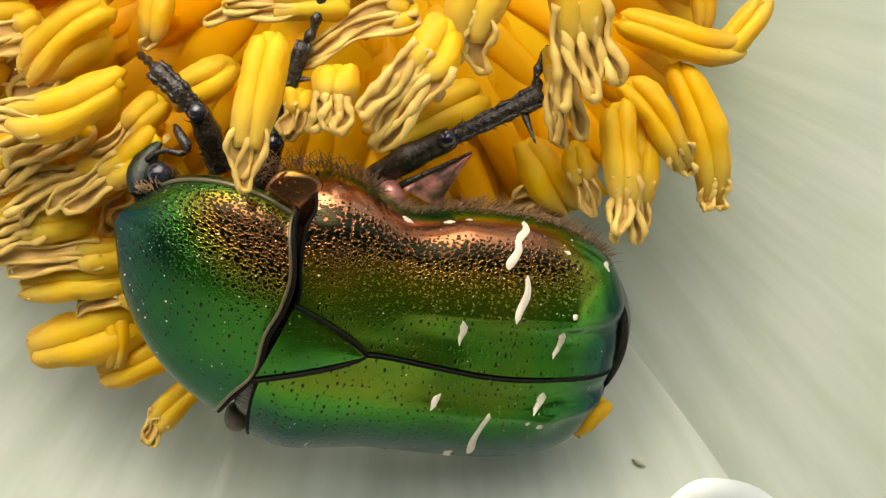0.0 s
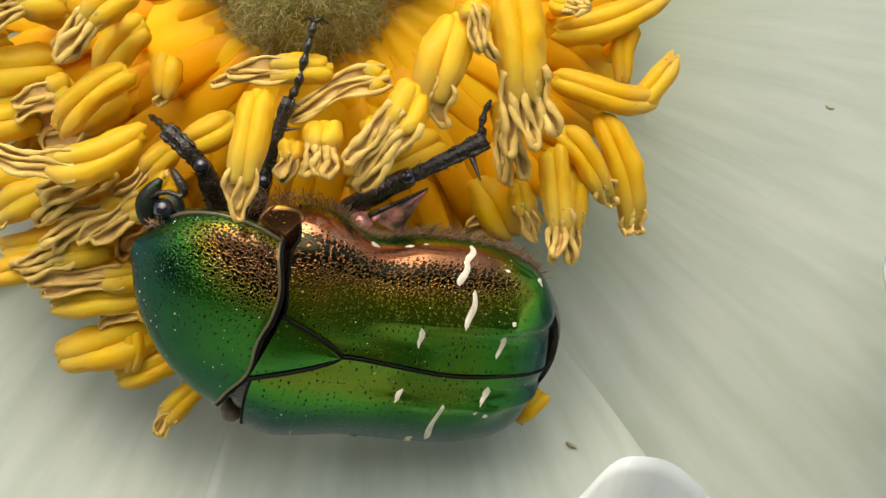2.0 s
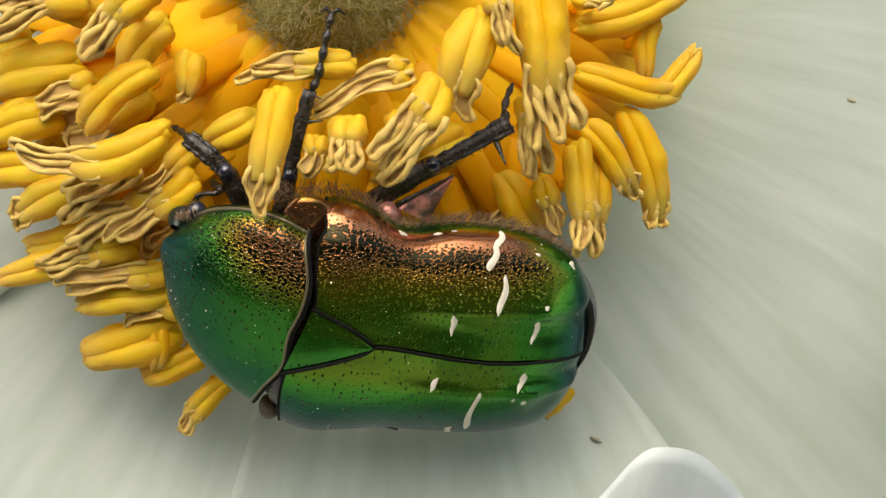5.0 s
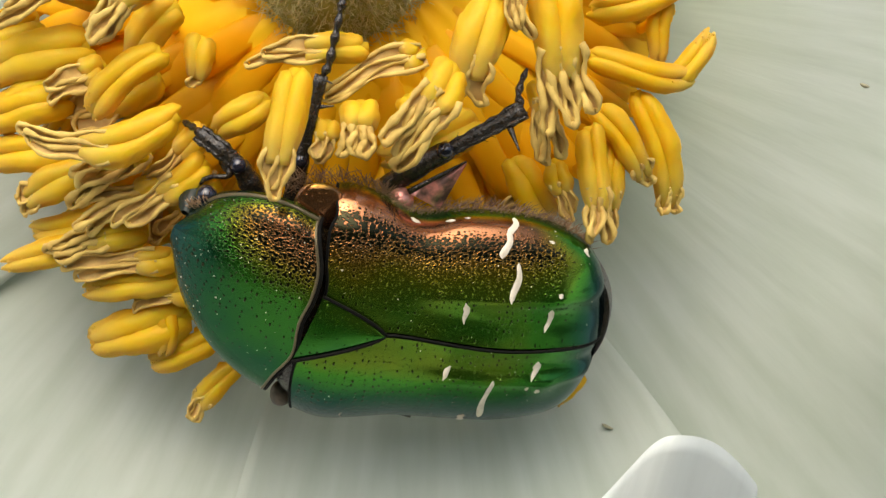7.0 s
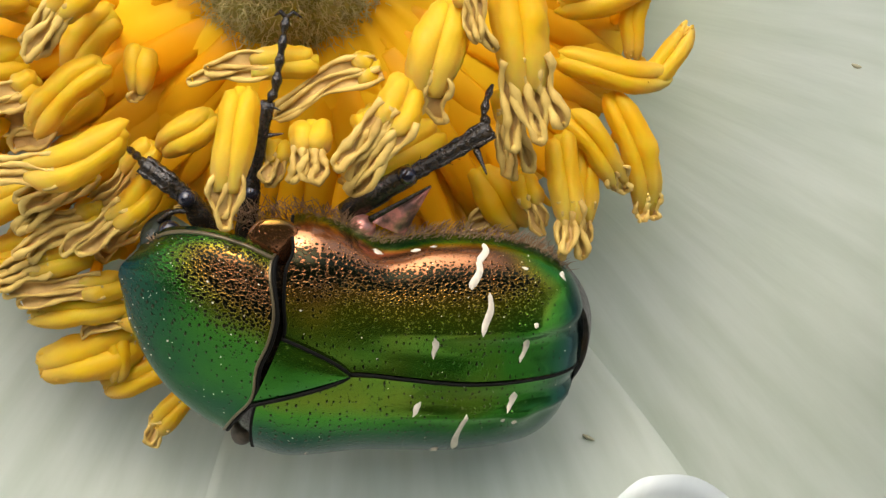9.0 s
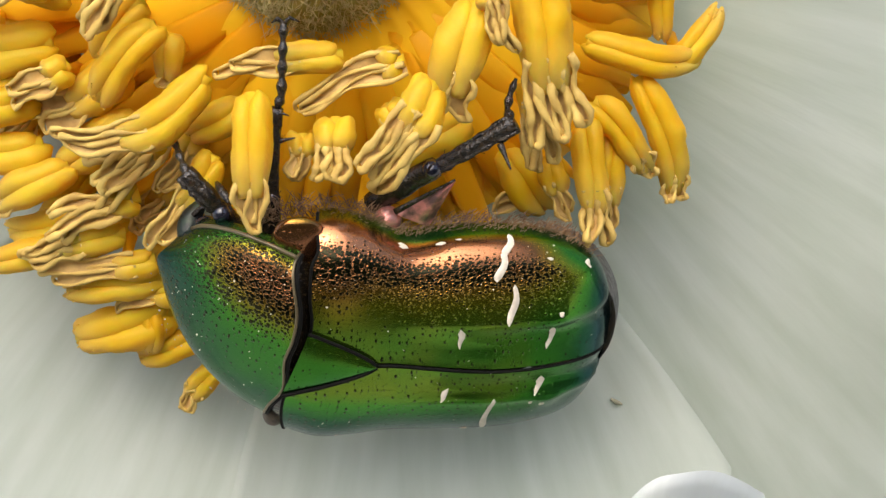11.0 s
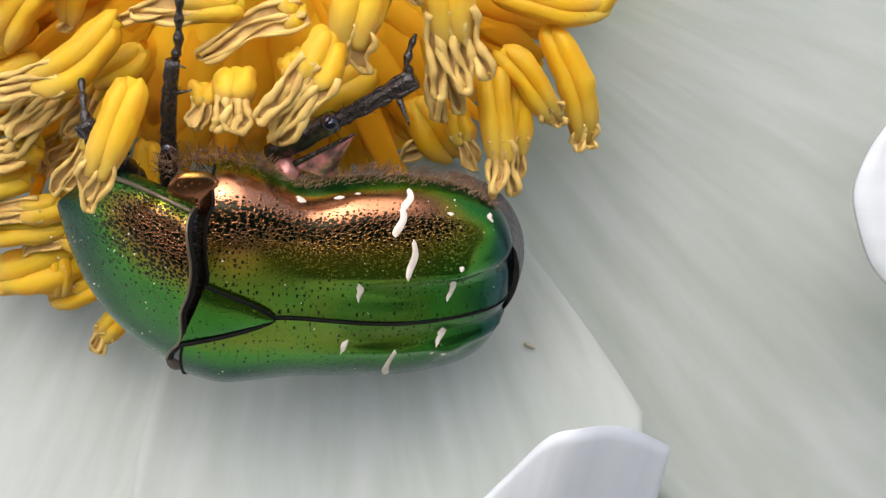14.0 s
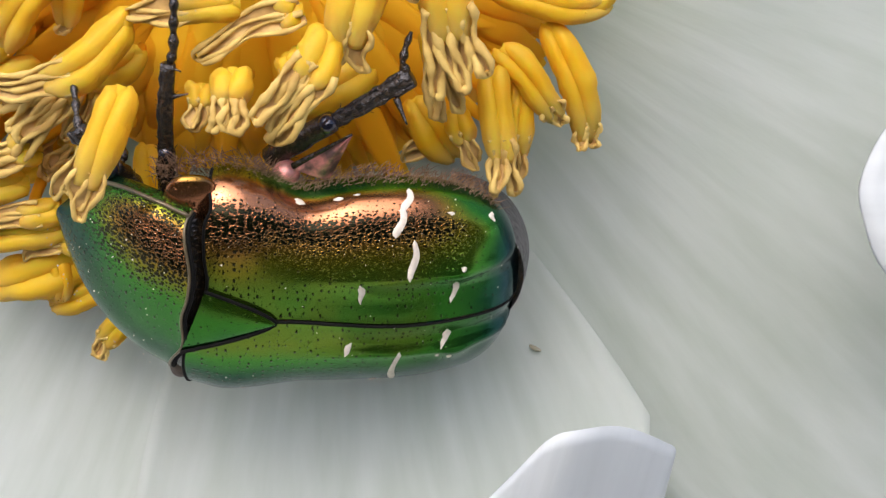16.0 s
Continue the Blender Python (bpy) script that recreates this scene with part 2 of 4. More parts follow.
def part(name, verts, faces, mat, parent, label="", origin=(0, 0, 0), at=None, smooth=True):
    """One mesh object under a thing or part; verts in the parent's millimetres."""
    ob = new(name, mesh(name, verts, faces, mat, origin, smooth))
    ob.parent = parent
    ob.location = Vector(at if at is not None else (0, 0, 0)) / 1000
    if label:
        ob["label"] = label
    return ob


def sheet(rows_of_points, closed=False):
    """Verts and faces of a grid of points."""
    nr, nc = len(rows_of_points), len(rows_of_points[0])
    verts = [Vector(p) for r in rows_of_points for p in r]
    faces = []
    for i in range(nr - 1):
        for j in range(nc if closed else nc - 1):
            k = (j + 1) % nc
            faces.append((i * nc + j, i * nc + k, (i + 1) * nc + k, (i + 1) * nc + j))
    return verts, faces


def ease(x, xs, ys):
    """Smooth curve through a few knots."""
    if x <= xs[0]:
        return ys[0]
    for i in range(len(xs) - 1):
        if x <= xs[i + 1]:
            f = (x - xs[i]) / (xs[i + 1] - xs[i])
            m0 = 0 if i == 0 else (ys[i + 1] - ys[i - 1]) / (xs[i + 1] - xs[i - 1])
            m1 = (ys[i + 1] - ys[i]) / (xs[i + 1] - xs[i]) if i + 2 >= len(xs) else (ys[i + 2] - ys[i]) / (xs[i + 2] - xs[i])
            h = xs[i + 1] - xs[i]
            return (2 * f**3 - 3 * f**2 + 1) * ys[i] + (f**3 - 2 * f**2 + f) * h * m0 + (3 * f**2 - 2 * f**3) * ys[i + 1] + (f**3 - f**2) * h * m1
    return ys[-1]


def bell(x, y, x0, y0, r):
    return math.exp(-((x - x0) ** 2 + (y - y0) ** 2) / r**2)


# ---- setting ----
# unseen ground, made pale so that it fills the undersides with bounced light
ground_v, ground_f = sheet([[(x, y, 0) for x in (-4e6, -2000, 2000, 4e6)] for y in (-4e6, -2000, 2000, 4e6)])
ground = new("ground", mesh("ground", ground_v, ground_f, PALE_GROUND))
tagged(ground, "unseen ground far below the flower, kept pale to bounce light up", "ground", kind="structure")

# added hedge out of view, there to give the beetle a dark reflection
grid = []
for i in range(25):
    z = 2300 * i / 24
    grid.append([(x, -1500 + 90 * noise.noise((x / 300, z / 300, 1.0)) + 40 * noise.noise((x / 90, z / 90, 4.0)) - 0.1 * z, z) for x in (-4500 + 90 * j for j in range(101))])
backdrop_v, backdrop_f = sheet(grid)
hedge = new("backdrop", mesh("backdrop", backdrop_v, backdrop_f, DARK_BACKDROP))
tagged(hedge, "unseen dark green hedge, added for the beetle to reflect", "hedge", kind="structure")

# ---- the flower ----
FLOWER = pose(0, 0, 0.8, 62, 0, 0)
flower = new("peony_flower")
flower.matrix_world = FLOWER
tagged(flower, "open white single peony with a dense ring of yellow stamens", "flower")
HEART = Vector((-4.0, 11.5, -9.0))


def petal(angle, length, spread, base, rise, cup, seed, ripple=0.4, lift=0.0, crease=None, power=2.2, flare=0.0, flare_left=0.0):
    """A broad petal that leaves the heart of the flower at an angle; spread is its half width in degrees, rise lifts its far end."""
    rnd = random.Random(seed)
    ph = [rnd.uniform(0, 6.3) for _ in range(8)]
    ca, sa = math.cos(radians(angle)), math.sin(radians(angle))
    grid, co = [], []
    ns, nt = 40, 44
    for i in range(ns + 1):
        s = i / ns
        row = []
        for j in range(nt + 1):
            t = j / nt * 2 - 1
            # the outline: straight sides, rounded end with shallow notches
            reach = 1 - 0.30 * abs(t) ** 3.0 + 0.025 * math.sin(6 * t + ph[0]) + 0.012 * math.sin(17 * t + ph[4])
            r = 3 + s * length * reach
            wide = 1 - 0.35 * max(0.0, s - 0.6) ** 2 * 4 * 0.5
            ang = radians(spread) * t * wide
            ang += radians(flare) * (s - 0.56) * t * t if t > 0 else -radians(flare_left) * (s - 0.56) * t * t
            x, y = r * math.cos(ang), r * math.sin(ang)
            z = base + rise * max(0.0, s * reach) ** power + cup * t * t * s + lift * t * s
            z += ripple * s * math.sin(3.1 * t + 4 * s + ph[1]) + 0.3 * ripple * s * math.sin(9 * t + ph[2] + 2 * s)
            z += (0.03 * math.sin(34 * t + ph[3] + 2 * math.sin(3 * s)) + 0.02 * math.sin(57 * t + ph[5] + 3 * math.sin(5 * s))) * s * (0.5 + 0.5 * math.sin(5 * t + ph[7]))
            if crease is not None:
                z -= 0.35 * s * math.exp(-((t - crease - 0.05 * s) / 0.03) ** 2)
            row.append(HEART + Vector((ca * x - sa * y, sa * x + ca * y, z)))
            co.append((t * spread * 0.35 + 0.5 * math.sin(4 * s + ph[6]), s * length * 0.12, seed * 3.7))
        grid.append(row)
    v, f = sheet(grid)
    top = len(v)
    v2 = [p - Vector((0, 0, 0.03 + 0.17 * (1 - abs((k % (nt + 1)) / nt * 2 - 1) ** 8))) for k, p in enumerate(v)]
    f2 = [tuple(reversed([k + top for k in q])) for q in f]
    nc = nt + 1
    rim = [(0, j) for j in range(nc)] + [(i, nt) for i in range(1, ns + 1)] + [(ns, j) for j in range(nt - 1, -1, -1)] + [(i, 0) for i in range(ns - 1, 0, -1)]
    idx = [i * nc + j for i, j in rim]
    side = [(idx[k], idx[k] + top, idx[(k + 1) % len(idx)] + top, idx[(k + 1) % len(idx)]) for k in range(len(idx))]
    ob = part("petal", v + v2, f + f2 + side, PETAL, flower)
    at = ob.data.attributes.new("grain", "FLOAT_VECTOR", "POINT")
    at.data.foreach_set("vector", [q for p in co + co for q in p])
    return ob


petal(-81.5, 32, 22.0, -3.0, 8.0, 0.3, 1, 0.2, lift=-1.0, power=1.5, flare=11, flare_left=8)
petal(-8.5, 46, 55.5, -2.5, -1.0, 1.0, 2, lift=1.6, crease=-0.45)
petal(40, 42, 30, -3.5, 3.0, 1.5, 3)
petal(-126.5, 32, 29.3, -3.9, 8.0, 0.3, 4, 0.2, lift=0.4, power=1.5, flare=-5)
petal(-168, 38, 28, -1.6, 6.0, 1.0, 5)
petal(60, 38, 28, -1.0, 4.0, 1.5, 6)
petal(105, 38, 28, 0.2, 5.0, 1.5, 7)
petal(150, 38, 28, -1.0, 4.0, 1.5, 8)


def curled_lobe(lip, foot, seed, bulge, label):
    """The end of a petal that curls up towards the light: lip and foot give its raised edge and where it leaves the petal."""
    grid, co = [], []
    ts = [-1 + 2 * i / (len(lip) - 1) for i in range(len(lip))]
    for i in range(29):
        s = i / 28
        row = []
        for j in range(33):
            t = j / 32 * 2 - 1
            p = Vector([ease(t, ts, [q[k] for q in lip]) for k in range(3)])
            q = Vector(foot[0]).lerp(Vector(foot[1]), (t + 1) / 2)
            z = p.lerp(q, s)
            z.z += bulge * math.sin(math.pi * s) ** 0.8 * (1 - 0.5 * t * t) + 0.06 * math.sin(5 * t + 3 * s)
            z += Vector((0.04 * math.sin(9 * t), 0.05 * math.sin(11 * t), 0)) * (1 - s)
            row.append(z)
            co.append((t * 6, 2.0 + s * 1.0, seed))
        grid.append(row)
    v, f = sheet(grid)
    top = len(v)
    v2 = [p - Vector((0.05, 0.1, 0.22)) for p in v]
    nc = 33
    rim = [(k, k + top, k + 1 + top, k + 1) for k in range(nc - 1)]
    rim += [(i * nc + nc - 1, i * nc + nc - 1 + top, (i + 1) * nc + nc - 1 + top, (i + 1) * nc + nc - 1) for i in range(28)]
    ob = part("petal", v + v2, f + [tuple(reversed([k + top for k in q])) for q in f] + rim, LIT_TIP, flower, label)
    at = ob.data.attributes.new("grain", "FLOAT_VECTOR", "POINT")
    at.data.foreach_set("vector", [q for p in co + co for q in p])


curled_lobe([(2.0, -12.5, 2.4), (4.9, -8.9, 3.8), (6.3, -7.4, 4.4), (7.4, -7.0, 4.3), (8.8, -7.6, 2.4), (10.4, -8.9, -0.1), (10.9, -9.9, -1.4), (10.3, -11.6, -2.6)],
            [(-2.0, -26, -3.0), (9.0, -24, -7.0)], 51.0, 0.9, "curled white petal tip, coloured brighter as if lit")
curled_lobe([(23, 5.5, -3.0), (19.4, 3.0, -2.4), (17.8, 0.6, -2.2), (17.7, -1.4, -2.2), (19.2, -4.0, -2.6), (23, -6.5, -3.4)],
            [(34, 8, -9.0), (34, -9, -9.0)], 57.0, 1.2, "curled white petal edge, coloured brighter as if lit")

petals = [bpy.data.objects["petal"], bpy.data.objects["petal.001"]]


def blemish(x, y, lx, ly, turn):
    """A small brown mark on the petal under the place."""
    best = max((max(((vv.co.z * 1000) for vv in ob.data.vertices if abs(vv.co.x * 1000 - x) < 0.9 and abs(vv.co.y * 1000 - y) < 0.9), default=-99) for ob in petals))
    v, f = [], []
    ring = []
    for k in range(10):
        t = 2 * math.pi * k / 10
        q = Vector((lx * math.cos(t) * (1 + 0.2 * math.sin(3 * t)), ly * math.sin(t), 0))
        q.rotate(Euler((0, 0, radians(turn))))
        ring.append(Vector((x, y, best - 0.03)) + q)
    v = ring + [p - Vector((0, 0, 0.3)) for p in ring]
    f = [tuple(range(10))] + [(k, k + 10, (k + 1) % 10 + 10, (k + 1) % 10) for k in range(10)]
    part("blemish", v, f, BLEMISH, flower, "tiny brown mark on the petal")


blemish(5.67, -7.96, 0.26, 0.07, -25)
blemish(17.1, 6.65, 0.22, 0.09, -20)

# calyx, stem down to the ground
v, f = [], []
tube(v, f, [HEART + Vector((0, 0, -1)), HEART + Vector((0, 0, -4)), HEART + Vector((0, 0, -7)), HEART + Vector((0, -6, -14)), HEART + Vector((0, -60, -45)),
            HEART + Vector((0, -400, -215)), HEART + Vector((0, -716, -385))], [5, 6.5, 4, 3, 2.6, 3, 3.6], 12)
part("stem", v, f, GREEN, flower, "green stem below the flower")

# felted carpels
for k, (dx, dy, r, hh) in enumerate(((-1.2, -0.1, 4.5, 10.2), (-4.2, 2.0, 3.7, 9.4), (1.9, 1.8, 3.8, 9.5))):
    grid = []
    for i in range(15):
        s = i / 14
        rr = r * (math.cos(s * math.pi / 2) ** 0.45) * (1 + 0.04 * math.sin(7 * s + k))
        grid.append([HEART + Vector((dx + rr * math.cos(a2) * (1 + 0.06 * math.sin(3 * a2 + k)), dy + rr * math.sin(a2), s * hh)) for a2 in (2 * math.pi * j / 28 for j in range(28))])
    v, f = sheet(grid, True)
    carpel = part("carpel", v, f, CARPEL, flower, "felted yellow-green carpel")
    rnd = random.Random(40 + k)
    v, f = [], []
    for q in range(6000):
        s, a2 = rnd.random() ** 0.8, rnd.uniform(0, 6.283)
        rr = r * math.cos(s * math.pi / 2) ** 0.45
        p = HEART + Vector((dx + rr * math.cos(a2), dy + rr * math.sin(a2), s * hh))
        d = (Vector((math.cos(a2), math.sin(a2), 0.3 + s)) + Vector((rnd.gauss(0, 0.6), rnd.gauss(0, 0.6), rnd.gauss(0, 0.5)))).normalized()
        e2 = Vector((rnd.gauss(0, 0.25), rnd.gauss(0, 0.25), rnd.gauss(0, 0.25)))
        tube(v, f, [p, p + d * 0.18, p + d * 0.3 + e2 * 0.8], [0.024, 0.02, 0.008], 3)
    tagged(part("felt", v, f, FELT, carpel, "pale felt hairs"), kind="stuff")

# golden disc that carries the stamens
grid = []
for i in range(13):
    r = 1.0 + 11.0 * i / 12
    grid.append([HEART + Vector((r * math.cos(t), r * math.sin(t), 6.0 - 4.9 * (i / 12) ** 1.8 + 0.12 * math.sin(9 * t + i) + 0.10 * math.sin(31 * t - 0.3 * i))) for t in (2 * math.pi * j / 90 for j in range(90))])
v, f = sheet(grid, True)
part("disc", v, f, DISC, flower, "golden disc under the stamens")

# packed inner filaments: broad soft straps that fan out from under the carpels
rnd = random.Random(5)
v, f = [], []
for q in range(620):
    a2 = rnd.uniform(0, 6.283)
    r0, r1 = rnd.uniform(3.5, 5.0), rnd.uniform(8.5, 12.6)
    z0, z1 = rnd.uniform(4.3, 5.4), rnd.uniform(0.6, 2.4)
    da = rnd.gauss(0, 0.09)
    p0 = HEART + Vector((r0 * math.cos(a2), r0 * math.sin(a2), z0))
    p1 = HEART + Vector((r1 * math.cos(a2 + da), r1 * math.sin(a2 + da), z1))
    bow = Vector((0, 0, rnd.uniform(-0.2, 0.55)))
    w2 = rnd.uniform(0.5, 0.85)
    tube(v, f, [p0, p0.lerp(p1, 0.25) + bow * 0.7, p0.lerp(p1, 0.5) + bow, p0.lerp(p1, 0.75) + bow * 0.75, p1], [w2 * 0.6, w2 * 0.9, w2, w2 * 0.9, w2 * 0.35], 8, squash=((0, 0, 1), 0.28))
tagged(part("filament_mass", v, f, FILAMENT, flower, "packed golden filaments"), kind="stuff")

# long loose straps that reach past the anthers towards the petals
def strap(a, b, w, bow, seed):
    """A single flat golden filament from a to b."""
    rnd = random.Random(seed)
    a, b = Vector(a), Vector(b)
    lat = (b - a).cross(Vector((0, 0, 1))).normalized() * rnd.uniform(-0.35, 0.35)
    v, f = [], []
    tube(v, f, [a.lerp(b, s) + (Vector((0, 0, bow)) + lat) * 4 * s * (1 - s) for s in (0, 0.15, 0.3, 0.45, 0.6, 0.75, 0.88, 1)], [w * q for q in (0.6, 0.8, 0.95, 1, 1, 0.9, 0.75, 0.3)], 10, squash=((0, 0, 1), 0.3))
    part("filament", v, f, FILAMENT, flower)


rnd = random.Random(15)
for k in range(34):
    t = radians(-88 + 62 * (k + rnd.random()) / 34)
    r1 = rnd.uniform(10.5, 13.2)
    a = HEART + Vector((6.5 * math.cos(t), 6.5 * math.sin(t), rnd.uniform(2.8, 3.6)))
    t += rnd.gauss(0, 0.12)
    strap(a, HEART + Vector((r1 * math.cos(t), r1 * math.sin(t), rnd.uniform(1.2, 2.8))), rnd.uniform(0.3, 0.6), rnd.uniform(0.1, 0.6), 900 + k)
for k in range(44):
    t = radians(-205 + 82 * (k + rnd.random()) / 44)
    r1 = rnd.uniform(11.5, 15.6)
    a = HEART + Vector((6.5 * math.cos(t), 6.5 * math.sin(t), rnd.uniform(2.6, 3.4)))
    t += rnd.gauss(0, 0.10)
    strap(a, HEART + Vector((r1 * math.cos(t), r1 * math.sin(t), rnd.uniform(1.4, 3.2))), rnd.uniform(0.4, 0.75), rnd.uniform(0.1, 0.7), 950 + k)


def stamen(a, b, width=1.2, dry=0.35, bend=0.4, seed=0, strips=2, side=0.0):
    """A stamen whose anther runs from a to b: plump yellow lobes that end in dry split flaps over the share dry."""
    rnd = random.Random(seed * 7 + 3)
    a, b = Vector(a), Vector(b)
    d = (b - a).normalized()
    lat = d.cross(Vector((0, 0, 1))).normalized()
    up = lat.cross(d).normalized()
    wob = rnd.uniform(-0.12, 0.12)
    side += rnd.uniform(-0.3, 0.3)
    bend += rnd.uniform(0, 0.25)

    def along(s):
        return (b - a) * s + up * bend * 4 * s * (1 - s) + lat * (side * 4 * s * (1 - s) + wob * math.sin(6 * s))
    # filament: from under the anther down into the heart
    join = along(0.3) - up * 0.35
    root = along(0.45) + (HEART - a) * 0.05
    root.z = max(HEART.z + 2.0 - a.z, -3.5)
    v, f = [], []
    tube(v, f, [root, root.lerp(join, 0.5), join - up * 0.2, join], [0.24, 0.22, 0.2, 0.16], 6)
    st = part("stamen", v, f, FILAMENT, flower, at=a)
    full = 1 - dry
    if full > 0.05:
        v, f = [], []
        for sg, ridge in ((-1, -1), (-1, 1), (1, -1), (1, 1)):
            if ridge < 0:
                lead, girth = rnd.uniform(0, 0.07), rnd.uniform(0.88, 1.1)
            pts, rad = [], []
            n = 18
            for i in range(n + 1):
                s = i / n
                x = s * 2 - 1
                cap = max(0.02, 1 - abs(x) ** 4.5) ** 0.5 if x < 0 else 1 - 0.5 * x**3 if dry > 0.04 else max(0.04, 1 - x**3.5) ** 0.5
                if dry < 0.05:
                    cap *= 1 - 0.35 * max(0, s - 0.45)
                off = width * 0.225 * (0.55 + 0.45 * cap) * (1 + 0.12 * math.sin(5 * s + seed * 1.3)) * sg + ridge * width * 0.022 * cap
                pts.append(along(lead + s * (full + (0.05 if dry > 0.04 else 0.03) - lead)) + lat * off - up * width * 0.05 * (sg * ridge > 0))
                rad.append(width * 0.31 * girth * cap * (1 + 0.06 * math.sin(6 * s + seed + sg) + 0.05 * math.sin(2.5 * s + seed)))
            tube(v, f, pts, rad, 12)
        v = [p + (p - along(0.5 * full)).normalized() * width * (0.10 * noise.noise((p.x * 1.1 + seed, p.y * 1.1, p.z * 1.1)) + 0.05 * noise.noise((p.x * 3.1, p.y * 3.1 + seed, p.z * 3.1))) for p in v]
        # the rib between the lobes
        tube(v, f, [along(full * q) - up * width * 0.06 for q in (0.06, 0.3, 0.6, 0.97)], width * 0.22, 8)
        # crumbs of pollen near the split
        for k in range(22):
            p = along(full * (1 - abs(rnd.gauss(0, 0.16)))) + lat * rnd.uniform(-0.35, 0.35) * width + up * rnd.uniform(0.1, 0.24) * width
            r = rnd.uniform(0.025, 0.06)
            m = len(v)
            v += [p + Vector(o) * r for o in ((1, 0, 0), (-1, 0, 0), (0, 1, 0), (0, -1, 0), (0, 0, 1), (0, 0, -1))]
            f += [(m + i, m + j, m + q) for i, j, q in ((0, 2, 4), (2, 1, 4), (1, 3, 4), (3, 0, 4), (2, 0, 5), (1, 2, 5), (3, 1, 5), (0, 3, 5))]
        an = part("anther", v, f, ANTHER, st)
        axis = b - a
        ax2 = axis.length_squared
        tone = an.data.attributes.new("tone", "FLOAT", "POINT")
        tone.data.foreach_set("value", [max(0.0, min(1.0, p.dot(axis) / ax2 / full)) for p in v])
    if dry > 0.04:
        for k in range(strips):
            off = (k - (strips - 1) / 2) * (0.36 if strips < 3 else 0.25) * width
            rw = width * (0.2 if strips < 3 else 0.12) * rnd.uniform(0.8, 1.2)
            curl, rise, ends = rnd.uniform(-0.22, 0.22) * width, rnd.uniform(-0.15, 0.45) * width, rnd.uniform(0.72, 1.04)
            if strips > 2 and k % 2:
                rise += 0.2 * width

            def lip(s, t):
                """Along the flap, and across it from rim to rim."""
                w2 = rw * (0.7 + 0.6 * math.sin(min(1, s * 1.05) * 2.6)) * (1.0 if strips > 2 else 1.1 - 0.35 * s) + 0.03 * math.sin(9 * s + k)
                q = along(full - 0.14 + (dry + 0.14) * s * ends) + up * width * 0.16 * (1 - s) ** 2
                return q + lat * (off * (0.85 + 0.35 * s if strips > 2 else 0.95 - 0.3 * s) + curl * s * s + t * w2 * (1 + 0.22 * math.sin(7 * s + seed + 2 * t)) + 0.05 * width * math.sin(8 * s + 3 * k + seed)) + up * (rise * s * s + 0.07 * math.sin(8 * s + k + 2.5 * t + seed) + 0.10 * width * t * t * s)
            path = [lip(i / 14, -1) for i in range(14)] + [lip(1 + 0.05 * math.cos(q), math.sin(q)) for q in (-1.2, -0.6, 0, 0.6, 1.2)] + [lip(i / 14, 1) for i in range(13, -1, -1)]
            v, f = [], []
            r0 = min(width, 1.4) * (0.072 if strips < 3 else 0.095)
            tube(v, f, path, [r0 * (1 + 0.22 * math.sin(1.9 * i + seed) + 0.3 * math.sin(0.7 * i + 2 * seed + k)) for i in range(len(path))], 7)
            flap = part("split_flap", v, f, DRY, st, "dry tan split anther flap")
            g2 = [[lip(i / 10, t) - up * (0.05 * width * (1 - t * t) * (1 + 0.6 * math.sin(7 * i / 10 + seed + 2 * t)) + 0.02) for t in (-1, -0.5, 0, 0.5, 1)] for i in range(11)]
            v, f = sheet(g2)
            top = len(v)
            v += [p - up * 0.08 for p in v]
            f += [tuple(reversed([q + top for q in z])) for z in f]
            me = mesh("split_flap", v, f, SLIT)
            # the floor of the flap shares its mesh
            bm = bmesh.new()
            bm.from_mesh(flap.data)
            bm.from_mesh(me)
            bm.faces.ensure_lookup_table()
            for fc in bm.faces[-len(f):]:
                fc.material_index = 1
            bm.to_mesh(flap.data)
            bm.free()
            flap.data.materials.append(SLIT)
            bpy.data.meshes.remove(me)
    return st


# stamens below the carpels
pusher = stamen((-6.68, 6.39, 3.40), (-7.38, 1.25, 3.60), 1.28, 0.34, 0.35, 1, 2)
stamen((-3.90, 7.17, 0.60), (-8.61, 6.59, 0.20), 1.15, 0.55, 0.3, 2, 2)
stamen((-1.81, 6.95, 0.60), (-5.74, 5.31, 0.00), 1.2, 0.85, 0.3, 3, 2)
stamen((-0.72, 6.48, 2.40), (-3.27, 2.91, 1.90), 1.5, 0.62, 0.6, 4, 4)
stamen((-4.21, 5.06, 1.40), (-4.44, 2.70, 1.70), 1.35, 0.6, 0.3, 5, 3)
stamen((-5.59, 4.47, 0.50), (-5.69, 2.68, 0.60), 1.0, 0.6, 0.2, 6, 2)
stamen((-2.58, 5.36, 0.20), (-1.60, 3.62, 0.30), 1.1, 0.7, 0.2, 7, 3)
stamen((0.87, 9.21, 1.60), (-0.13, 5.19, 1.80), 1.6, 0.22, 0.5, 8, 2)
stamen((1.11, 9.51, 2.60), (1.76, 7.24, 2.60), 0.9, 0.8, 0.2, 9, 3)
stamen((2.68, 10.70, 1.60), (3.59, 4.04, 0.60), 1.75, 0.34, 0.6, 10, 4)
stamen((2.55, 6.18, -0.60), (2.84, 3.07, -0.60), 1.2, 0.6, 0.2, 11, 3)
stamen((4.33, 7.27, -3.00), (8.73, 6.45, -4.00), 1.2, 0.0, 0.3, 12, side=0.5)
stamen((7.13, 5.87, -4.00), (9.49, 8.25, -4.20), 0.95, 0.0, 0.2, 13, side=0.5)
